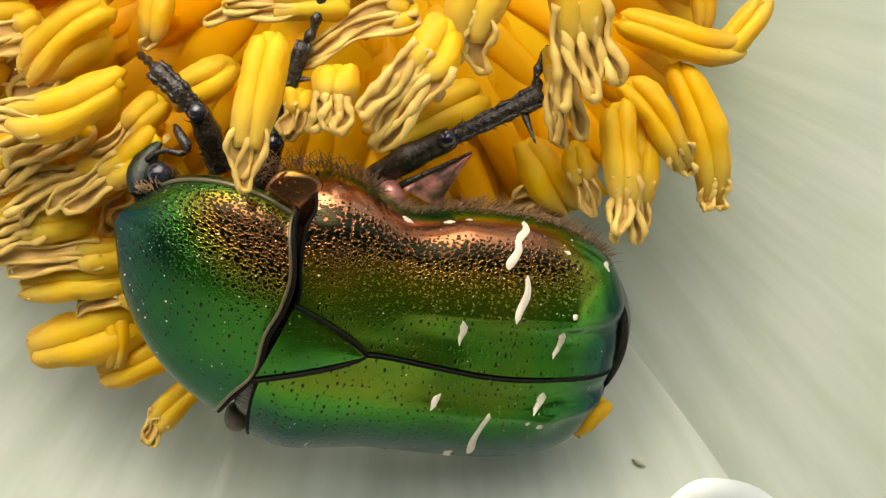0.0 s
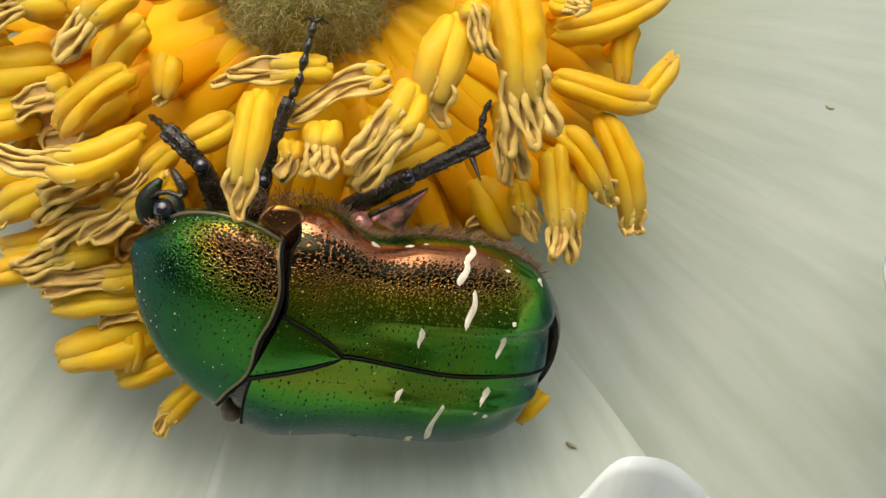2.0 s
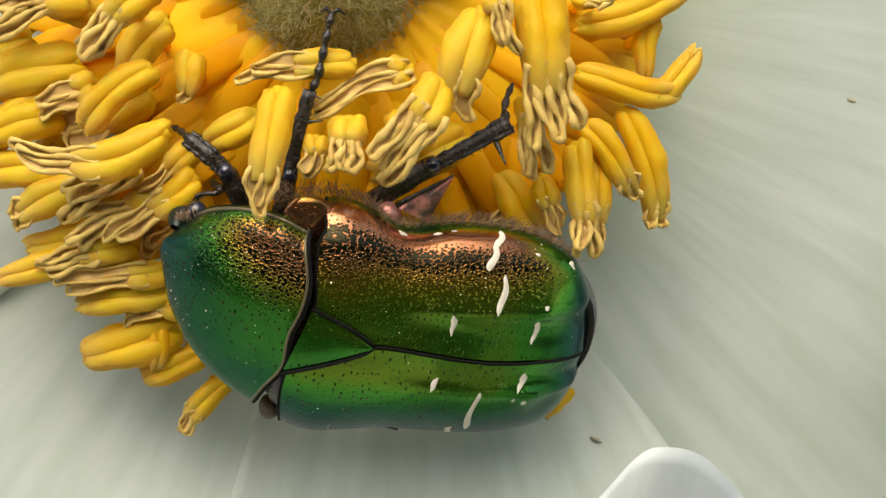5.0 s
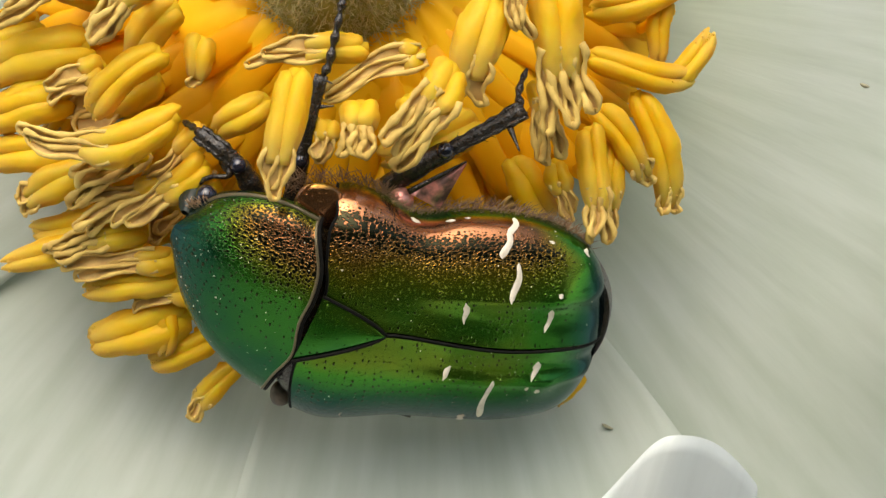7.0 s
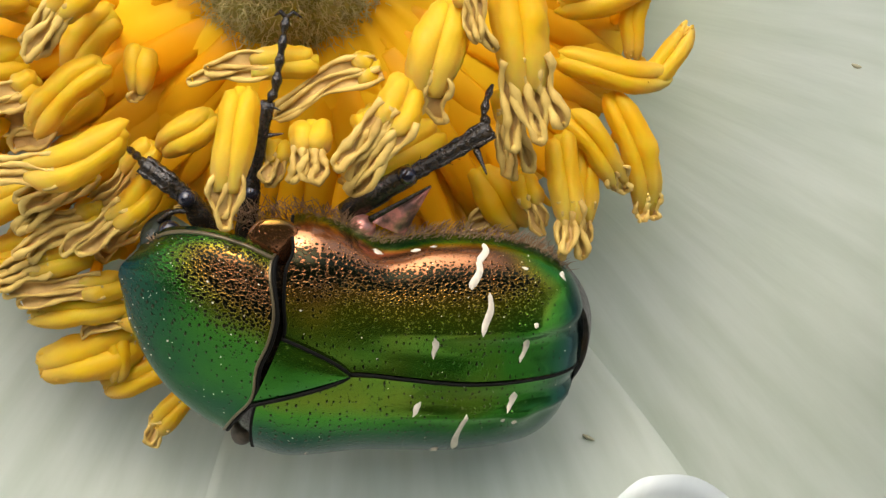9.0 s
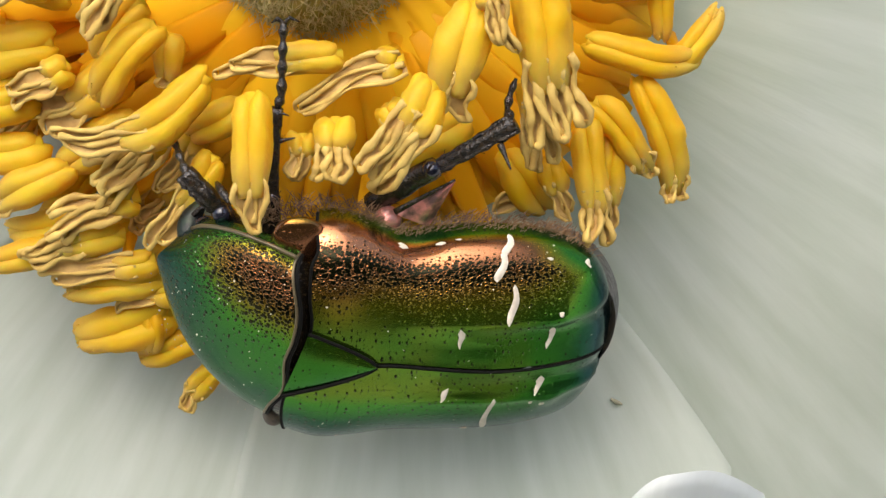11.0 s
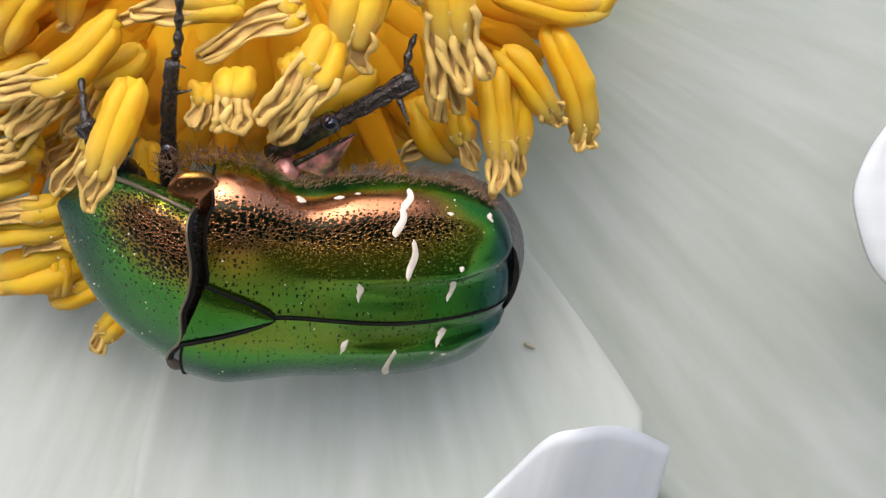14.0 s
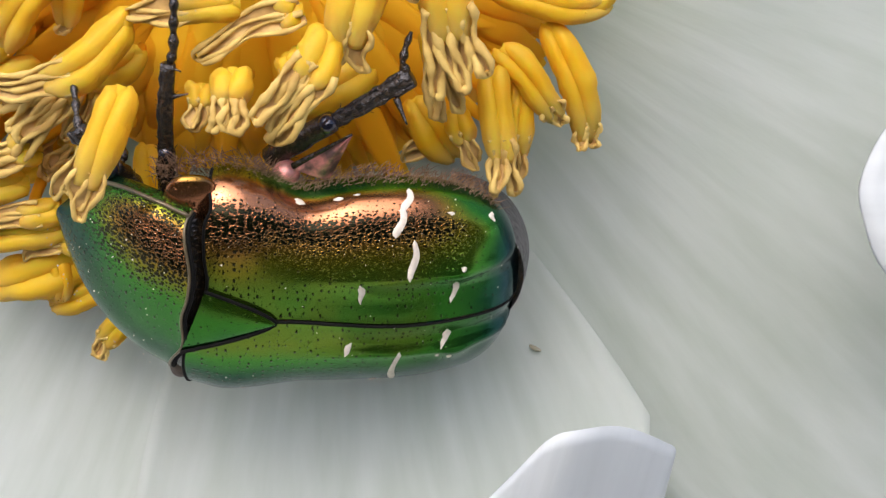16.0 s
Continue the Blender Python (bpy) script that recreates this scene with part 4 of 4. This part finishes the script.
def leg_piece(name, pts, radii, parent, mat=None, sides=9, label=""):
    """A leg segment along places given in the beetle's own rest frame."""
    pts = [Vector(p) - BASE for p in pts]
    n = 6 * (len(pts) - 1)
    full, rad = [], []
    for i in range(n + 1):
        x = i / 6
        k = min(int(x), len(pts) - 2)
        q = x - k
        full.append(pts[k].lerp(pts[k + 1], q))
        rad.append(radii[k] * (1 - q) + radii[k + 1] * q)
    v, f = [], []
    rnd = random.Random(len(name) + int(abs(pts[0].x) * 100))
    joint = name == "tarsus"
    rad = [r * (1 + (0.28 * math.cos(2 * math.pi * i / 6 + math.pi) if joint else 0.04 * math.sin(1.3 * i)) + rnd.uniform(-0.02, 0.02)) for i, r in enumerate(rad)]
    tube(v, f, full, rad, sides)
    if name == "tibia":
        # a raised, toothed outer edge
        d = (full[-1] - full[0]).normalized()
        o = d.cross(Vector((0, 0, 1))).normalized()
        for sg in (1, -1):
            tube(v, f, [p + o * sg * r * 0.75 + Vector((0, 0, r * 0.5)) for p, r in zip(full, rad)], [r * (0.3 + 0.14 * math.sin(2.6 * i)) for i, r in enumerate(rad)], 5)
    # short bristles
    if name not in ("spur", "claw"):
        for i in range(0 if joint else 4 * (len(full) // 4)):
            k = rnd.randrange(1, len(full) - 1)
            d = (full[k + 1] - full[k - 1]).normalized()
            o = Vector((rnd.gauss(0, 1), rnd.gauss(0, 1), rnd.gauss(0, 0.6)))
            o = (o - d * o.dot(d)).normalized()
            p = full[k] + o * rad[k] * 0.9
            tube(v, f, [p, p + (o + d * 0.9) * rnd.uniform(0.1, 0.2)], [0.025, 0.006], 3)
    return body_part(name, v, f, mat or BLACK, parent, label)


def blob(c, r, nx=16, ny=10):
    return sheet([[Vector(c) + r * Vector((math.sin(s) * math.cos(t), math.sin(s) * math.sin(t), math.cos(s))) for t in (2 * math.pi * j / nx for j in range(nx))] for s in (math.pi * i / ny for i in range(ny + 1))], True)


# foreleg
fore = leg_piece("foreleg", [(-8.38, 1.57, -1.73), (-8.68, 2.65, -0.90), (-8.93, 3.33, -0.48)], [0.42, 0.46, 0.34], None, label="dark spined foreleg")
leg_piece("tibia", [(-8.89, 3.24, -0.48), (-9.50, 3.94, -0.24), (-10.29, 4.66, -0.20)], [0.3, 0.36, 0.36], fore)
leg_piece("tarsus", [(-10.19, 4.57, -0.20), (-10.53, 4.88, -0.68), (-10.83, 5.08, -1.17), (-11.18, 5.29, -1.75)], [0.16, 0.13, 0.13, 0.1], fore)
# middle leg
midl = leg_piece("middle_leg", [(-7.02, 1.20, -1.39), (-6.65, 2.25, -0.49), (-6.35, 2.88, 0.01)], [0.40, 0.38, 0.30], None, label="slender dark middle leg")
leg_piece("tibia", [(-6.40, 2.73, 0.01), (-5.95, 4.36, 0.43), (-5.38, 5.93, 0.83)], [0.26, 0.27, 0.25], midl)
leg_piece("spur", [(-5.60, 4.77, 0.62), (-4.96, 4.79, 0.70)], [0.1, 0.02], midl)
leg_piece("spur", [(-5.34, 5.80, 0.83), (-4.97, 5.59, 0.91)], [0.07, 0.02], midl)
leg_piece("tarsus", [(-5.34, 5.93, 0.83), (-5.08, 6.34, 0.93), (-4.91, 6.97, 1.03), (-4.73, 7.60, 1.14), (-4.59, 8.19, 1.15), (-4.45, 8.77, 1.15)], [0.13, 0.17, 0.14, 0.15, 0.13, 0.15], midl)
leg_piece("claw", [(-4.45, 8.75, 1.15), (-4.61, 8.95, 1.26), (-4.86, 8.84, 1.17)], [0.09, 0.08, 0.02], midl)
leg_piece("claw", [(-4.43, 8.75, 1.15), (-4.18, 8.90, 1.24), (-3.90, 8.69, 1.13)], [0.09, 0.08, 0.02], midl)
# hind leg
hind = leg_piece("hind_leg", [(-3.35, 1.79, -1.53), (-2.19, 2.46, -0.96), (-0.80, 3.11, -0.60)], [0.42, 0.46, 0.38], None, label="stout dark hind leg")
leg_piece("tibia", [(-1.17, 2.90, -0.59), (0.37, 3.65, -0.54), (2.09, 4.52, -0.49)], [0.27, 0.29, 0.38], hind)
leg_piece("spur", [(1.53, 3.81, -0.38), (1.87, 2.92, -0.11)], [0.13, 0.03], hind)
leg_piece("spur", [(1.80, 4.30, -0.38), (2.22, 4.36, -0.10)], [0.13, 0.03], hind)
leg_piece("tarsus", [(1.94, 4.57, -0.48), (1.87, 5.03, -0.27), (2.00, 5.54, -0.37), (2.23, 6.04, -0.47)], [0.17, 0.14, 0.13, 0.08], hind)
for leg, place, r in ((fore, (-8.92, 3.28, -0.3), 0.34), (midl, (-6.37, 2.82, 0.12), 0.28), (hind, (-0.95, 3.04, -0.42), 0.36)):
    v, f = blob(Vector(place) - BASE, r)
    body_part("knee", v, f, EYE, leg, "glossy round knee")
# flat pointed hip plate with a dark upper edge
CA, CT, CC = [Vector(p) - BASE for p in ((-2.42, 1.50, -0.87), (-0.15, 2.57, -0.54), (-1.32, 0.88, -1.43))]
g = []
for i in range(13):
    s = i / 12
    row = []
    for j in range(9):
        t = j / 8
        p = CA.lerp(CT, s) * (1 - t) + CC.lerp(CT, s**1.2) * t
        p += Vector((0, 0, 0.28 * math.sin(math.pi * t) * (1 - s) ** 0.7 + 0.06 * math.sin(9 * t + 5 * s)))
        row.append(p)
    g.append(row)
v, f = sheet(g)
top = len(v)
v += [p - Vector((0, 0, 0.2)) for p in v]
f += [tuple(reversed([k + top for k in q])) for q in f]
coxa = body_part("hind_coxa", v, f, PINK, label="coppery pink pointed hip plate with grey hairs")
v, f = [], []
tube(v, f, [CA.lerp(CT, i / 10) + Vector((0, 0.05, 0.04)) for i in range(11)], [0.13 - 0.09 * i / 10 for i in range(11)], 7)
body_part("ridge", v, f, BLACK, coxa)
v, f = blob(Vector((-2.75, 1.25, -1.16)) - BASE, 0.5)
v = [Vector((p.x, p.y, p.z)) for p in v]
body_part("hip_joint", v, f, PINK, coxa)

# head
HEAD_AT = Vector((-10.30, 1.52, -1.36)) - BASE
g = []
for i in range(17):
    s = i / 16 * math.pi
    g.append([PF * (1.0 * -math.cos(s)) + PV * (1.0 * math.sin(s) * math.cos(t)) + PN * (0.8 * math.sin(s) * math.sin(t) - 0.5 * (-math.cos(s))) for t in (2 * math.pi * j / 20 for j in range(20))])
v, f = sheet(g, True)
head = body_part("head", v, f, HEADMAT, label="small dark head with shining eyes")
head.location = HEAD_AT / 1000


EYE_AT = Vector((-10.08, 1.53, 0.0)) - BASE - HEAD_AT
v, f = blob(EYE_AT, 0.44)
body_part("eye", v, f, EYE, head, "glossy black eye")
# flat shield before the eye
g = []
CL0, CL1 = EYE_AT + Vector((-0.8, -0.6, -0.3)), EYE_AT + Vector((-0.12, 1.15, 0.0))
for i in range(13):
    s = i / 12
    r = math.sin(math.pi * (0.04 + 0.92 * s)) ** 0.5 * (0.52 - 0.2 * s)
    c = CL0.lerp(CL1, s) + Vector((-0.18, 0.08, 0)) * math.sin(math.pi * s)
    g.append([c + Vector((0.92, -0.39, 0)) * r * math.cos(t) + Vector((0, 0, 0.7)) * r * math.sin(t) for t in (2 * math.pi * j / 18 for j in range(18))])
v, f = sheet(g, True)
body_part("clypeus", v, f, HEADMAT, head, "dark green punctured shield of the head")
v, f = [], []
for k in range(14):
    p = EYE_AT + Vector((0.0, 1.15, -0.1))
    tube(v, f, [p, p + Vector((rnd.uniform(-0.02, 0.25), rnd.uniform(0.2, 0.4), rnd.uniform(-0.1, 0.15)))], [0.05, 0.015], 4)
body_part("mouth_brush", v, f, DRY, head, "tawny mouth bristles")
v, f = [], []
tube(v, f, [EYE_AT + Vector(p) for p in ((-0.45, 0.45, 0.1), (-0.15, 0.62, 0.3), (0.25, 0.66, 0.42), (0.7, 0.5, 0.5), (0.9, 0.58, 0.5))], [0.11, 0.1, 0.1, 0.11, 0.12], 7)
body_part("antenna", v, f, BLACK, head, "short elbowed antenna")
v, f = [], []
tube(v, f, [EYE_AT + Vector(p) for p in ((0.9, 0.56, 0.5), (0.88, 0.8, 0.52), (0.7, 1.05, 0.52), (0.52, 1.35, 0.5), (0.42, 1.55, 0.46))], [0.12, 0.17, 0.18, 0.15, 0.07], 8)
body_part("antenna_club", v, f, BLACK, head)
v, f = [], []
rnd = random.Random(31)
for k in range(60):
    p = EYE_AT + Vector((rnd.uniform(-0.6, 0.25), rnd.uniform(-0.75, -0.4), rnd.uniform(0.0, 0.3)))
    tube(v, f, [p, p + Vector((rnd.uniform(-0.25, 0.05), rnd.uniform(-0.1, 0.2), rnd.uniform(0.05, 0.2)))], [0.022, 0.006], 3)
tagged(body_part("head_hair", v, f, HAIR, head, "short grey-brown hairs behind the eye"), kind="stuff")

# pale specks on the back: grains of dust, and glints of the pits modelled as grains
v, f = [], []
rnd = random.Random(77)
for k in range(170):
    p = collar(rnd.uniform(0.05, 0.95), rnd.uniform(-85, 80)) if k < 90 else shell(rnd.uniform(-2.0, 8.5), rnd.uniform(-80, 80))
    r = rnd.uniform(0.012, 0.03) if k % 9 else rnd.uniform(0.03, 0.05)
    m = len(v)
    v += [p + Vector(o) * r for o in ((1, 0, 0), (-1, 0, 0), (0, 1, 0), (0, -1, 0), (0, 0, 1), (0, 0, -1))]
    f += [(m + i, m + j, m + q) for i, j, q in ((0, 2, 4), (2, 1, 4), (1, 3, 4), (3, 0, 4), (2, 0, 5), (1, 2, 5), (3, 1, 5), (0, 3, 5))]
tagged(body_part("dust_and_sparkle", v, f, FLECK, label="pale specks: grains of dust and sparkle of the pits"), kind="stuff")

# tail plate under the wing cases
g = []
for i in range(15):
    s = i / 14
    g.append([back(6.5 + (2.66 + 0.45 * math.sin(2.2 * s)) * math.cos(t), (3.1 - 0.4 * s) * math.sin(t), -1.9 - 2.6 * s - (1 - math.cos(t)) * 0.5) for t in (radians(-88 + 176 * j / 30) for j in range(31))])
v, f = sheet(g)
body_part("tail_plate", v, f, TAIL, label="dark pitted tail plate")
# tip of a far leg under the side
v, f = [], []
tube(v, f, [back(0.2, -4.3, -3.4), back(1.0, -5.2, -3.5), back(1.55, -5.45, -3.5), back(2.25, -5.62, -3.5)], [0.2, 0.16, 0.11, 0.1], 8)
body_part("far_leg", v, f, BLACK, label="dark leg tip under the side")

# pale fringe of hairs along the side, and a longer tuft before the hip
rnd = random.Random(9)
v, f = [], []
for k in range(1100):
    u0 = rnd.uniform(-0.8, 7.9)
    p = back(u0, half_width(min(u0, 8.0)) * rnd.uniform(0.88, 0.99) - 0.3 * bell(u0, 0, 1.0, 0, 1.3), -2.3 + rnd.uniform(-1.0, 0.05))
    d = (V * rnd.uniform(0.5, 1.2) + N * rnd.gauss(0.0, 0.4) + U * rnd.gauss(0.35, 0.35)).normalized()
    ln = rnd.uniform(0.2, 0.5)
    tube(v, f, [p, p + d * ln * 0.6, p + d * ln + U * 0.1], [0.017, 0.014, 0.005], 3)
for k in range(420):
    u0 = rnd.uniform(-4.2, -0.2)
    p = back(u0, 4.75 + 0.35 * math.sin((u0 + 4.2) * 0.8) + rnd.uniform(-0.6, 0.05), -2.6 + rnd.uniform(-0.6, 0.3))
    d = (V * rnd.uniform(0.4, 1.1) + N * rnd.gauss(0.2, 0.4) + U * rnd.gauss(-0.3, 0.5)).normalized()
    ln = rnd.uniform(0.3, 0.65)
    tube(v, f, [p, p + d * ln * 0.6, p + d * ln + N * 0.1], [0.016, 0.013, 0.005], 3)
tagged(body_part("hair_fringe", v, f, HAIR, label="pale brown hair fringe"), kind="stuff")


# ---- what moves ----
def about(p, rz, dx=0.0, dy=0.0, dz=0.0, rx=0.0, ry=0.0):
    """A turn about a place of the beetle, in degrees, and a shift in millimetres."""
    p = Vector(p)
    return pose(dx / 1000, dy / 1000, dz / 1000) @ Matrix.Translation(p / 1000) @ pose(0, 0, 0, rx, ry, rz) @ Matrix.Translation(-p / 1000)


def motions():
    walk(beetle, [
    (0, pose(-0.00000, 0.00124, 0.79594, 62.00, 0.00, 0.00)),
    (0.5, pose(0.00001, 0.00121, 0.79598, 61.94, 0.06, -0.17)),
    (1, pose(-0.00019, 0.00116, 0.79603, 61.81, 0.18, -0.50)),
    (1.5, pose(-0.00022, 0.00109, 0.79607, 61.68, 0.09, -0.78)),
    (2, pose(-0.00022, 0.00102, 0.79612, 61.50, -0.18, -1.01)),
    (2.5, pose(-0.00018, 0.00095, 0.79616, 61.34, -0.58, -1.19)),
    (3, pose(-0.00011, 0.00089, 0.79623, 61.16, -1.22, -1.32)),
    (3.5, pose(-0.00000, 0.00083, 0.79636, 60.96, -2.14, -1.42)),
    (4, pose(0.00007, 0.00078, 0.79646, 60.80, -2.66, -1.65)),
    (4.2, pose(0.00011, 0.00077, 0.79648, 60.80, -2.81, -1.76)),
    (6.3, pose(0.00017, 0.00062, 0.79663, 61.21, -3.35, -3.19)),
    (6.5, pose(0.00019, 0.00060, 0.79663, 61.25, -3.39, -3.28)),
    (7, pose(0.00020, 0.00056, 0.79662, 61.39, -3.50, -3.34)),
    (7.5, pose(0.00015, 0.00052, 0.79661, 61.51, -3.52, -3.31)),
    (8, pose(0.00018, 0.00048, 0.79662, 61.62, -3.52, -3.18)),
    (8.5, pose(0.00027, 0.00040, 0.79658, 61.69, -3.43, -2.97)),
    (8.7, pose(0.00031, 0.00034, 0.79654, 61.65, -3.49, -2.84)),
    (10.8, pose(0.00033, 0.00002, 0.79675, 61.20, -3.84, -2.01)),
    (11, pose(0.00038, -0.00002, 0.79675, 61.21, -3.92, -1.96)),
    (11.5, pose(0.00038, -0.00004, 0.79675, 61.39, -4.04, -2.03)),
    (12, pose(0.00037, -0.00012, 0.79667, 61.71, -4.00, -2.30)),
    (12.5, pose(0.00035, -0.00012, 0.79665, 61.97, -3.71, -2.66)),
    (13, pose(0.00031, -0.00009, 0.79668, 62.15, -3.69, -2.86)),
    (13.5, pose(0.00027, -0.00007, 0.79671, 62.23, -3.79, -2.97)),
    (14, pose(0.00026, -0.00006, 0.79673, 62.27, -3.93, -3.01)),
    (14.5, pose(0.00029, -0.00002, 0.79676, 62.32, -4.09, -3.05)),
    (15, pose(0.00028, -0.00004, 0.79671, 62.26, -4.16, -3.05)),
    (15.5, pose(0.00031, -0.00005, 0.79673, 62.29, -4.47, -2.98)),
    (16, pose(0.00033, -0.00008, 0.79672, 62.30, -4.73, -2.98)),
    ])
    # the stamen that the beetle pushes aside
    walk(pusher, [
        (0, pose(-0.00600, 0.00605, 0.00340, 0, 0, -3.0)),
        (1.5, pose(-0.00633, 0.00631, 0.00340, 0, 0, -3.8)),
        (3.5, pose(-0.00670, 0.00624, 0.00340, 0, 0, 0.0)),
        (4, pose(-0.00660, 0.00622, 0.00340, 0, 0, -3.4)),
        (6.5, pose(-0.00663, 0.00627, 0.00340, 0, 0, -2.9)),
        (7, pose(-0.00641, 0.00631, 0.00340, 0, 0, -4.2)),
        (7.5, pose(-0.00630, 0.00634, 0.00340, 0, 0, -4.2)),
        (8.5, pose(-0.00629, 0.00647, 0.00340, 0, 0, -3.9)),
        (11, pose(-0.00682, 0.00644, 0.00340, 0, 0, 4.7)),
        (11.5, pose(-0.00688, 0.00645, 0.00340, 0, 0, 6.9)),
        (12, pose(-0.00676, 0.00637, 0.00420, 0, 0, 3.6)),
        (12.5, pose(-0.00704, 0.00617, 0.00420, 0, 0, -10.8)),
        (13, pose(-0.00696, 0.00544, 0.00420, 0, 0, -21.7)),
        (13.5, pose(-0.00709, 0.00551, 0.00420, 0, 0, -18.3)),
        (14, pose(-0.00716, 0.00538, 0.00420, 0, 0, -16.2)),
        (14.5, pose(-0.00724, 0.00534, 0.00420, 0, 0, -16.5)),
        (15, pose(-0.00703, 0.00520, 0.00420, 0, 0, -18.7)),
        (15.5, pose(-0.00697, 0.00539, 0.00420, 0, 0, -17.0)),
        (16, pose(-0.00734, 0.00514, 0.00420, 0, 0, -16.2)),
    ])
    # the stamens beside the head lean over as the beetle pushes in
    for ob, (x, y, z), late, last in ((lean_high, (-11.71, 7.23, -0.60), (1.2, 1.2, 9.6), (1.4, 1.3, 10)), (lean_long, (-10.99, 4.90, 0.60), (2.3, 2.0, 16), (3.2, 2.2, 17)), (lean_top, (-11.62, 10.49, 0.0), (1.0, 1.0, 8), (1.1, 1.0, 8)),
                                      (lean_low, (-10.19, 3.11, -0.80), (1.3, 0.6, 18.6), (1.4, 0.6, 19)), (lean_husk, (-12.88, 3.82, -1.80), (1.7, 0.6, 12), (2.2, 0.7, 13)), (lean_small, (-10.37, 4.40, -2.20), (1.0, 0.6, 14), (1.2, 0.6, 14))):
        walk(ob, [(t, pose((x + k * dx) / 1000, (y + k * dy) / 1000, z / 1000, 0, 0, k * turn)) for t, k, (dx, dy, turn) in ((0, 0, late), (8.5, 0, late), (8.8, 0.06, late), (10.8, 0.97, late), (12.0, 1, late), (16.0, 1, last))])
    # the pronotum bends down as the beetle digs in
    walk(pronotum, [(0, about(PB, 0)), (8.0, about(PB, 0)), (8.7, about(PB, -0.1, rx=-0.1, ry=-1.0)), (10.8, about(PB, -1.1, rx=-0.8, ry=-8.0)), (12.0, about(PB, -1.2, rx=-0.9, ry=-9.5)), (16.0, about(PB, -1.2, rx=-0.9, ry=-9.5))])
    hip = Vector((-8.38, 1.57, -1.73)) - BASE
    walk(fore, [(0, about(hip, 0, 0.0, 0.5)), (1.5, about(hip, 0, 0.1, 0.2)), (3.5, about(hip, 0)), (7.0, about(hip, 4, 0.2, -0.5)), (8.5, about(hip, 4, 0.2, -0.5)),
                (10.8, about(hip, -10, 0.2, -1.0, 0.3, 10)), (11.5, about(hip, -16, 0.2, -0.9, 0.3, 20)), (12.0, about(hip, -24, 0.2, -0.3, 0.3, 28)),
                (12.5, about(hip, -34, 0.2, 1.4, 0.2, 30)), (13.0, about(hip, -28, 0.0, 0.2, 0.2, 28)), (14.0, about(hip, -24, 0.0, -0.6, 0.2, 26)), (16.0, about(hip, -24, -0.1, -0.6, 0.2, 26))])
    knee = Vector((-6.47, 2.55, 0.01)) - BASE
    walk(midl, [(0, about(knee, 0)), (8.4, about(knee, 0)), (10.8, about(knee, 7, -0.25, -0.4)), (16.0, about(knee, 6, -0.25, -0.4))])
    nod = HEAD_AT / 1000
    eye = EYE_AT / 1000
    walk(head, [(t, Matrix.Translation(nod + Vector(d) / 1000 + eye) @ pose(0, 0, 0, tip, 0, 0) @ Matrix.Translation(-eye)) for t, d, tip in (
        (0, (0, 0.24, -0.2), -25), (0.5, (-0.01, 0.24, -0.1), -15), (1.5, (-0.07, 0.22, 0.0), 0), (2.5, (-0.25, 0.17, 0.1), 5), (3.0, (-0.36, 0.15, 0.1), 0), (3.5, (-0.2, 0.05, -0.1), -40),
        (4.0, (0, 0, -0.3), -60), (7.0, (-0.02, 0.08, -0.3), -45), (8.0, (0.23, 0, -0.4), -55), (11.0, (0.80, -0.13, -0.6), -35), (16.0, (0.80, -0.13, -0.6), -35))])



motions()
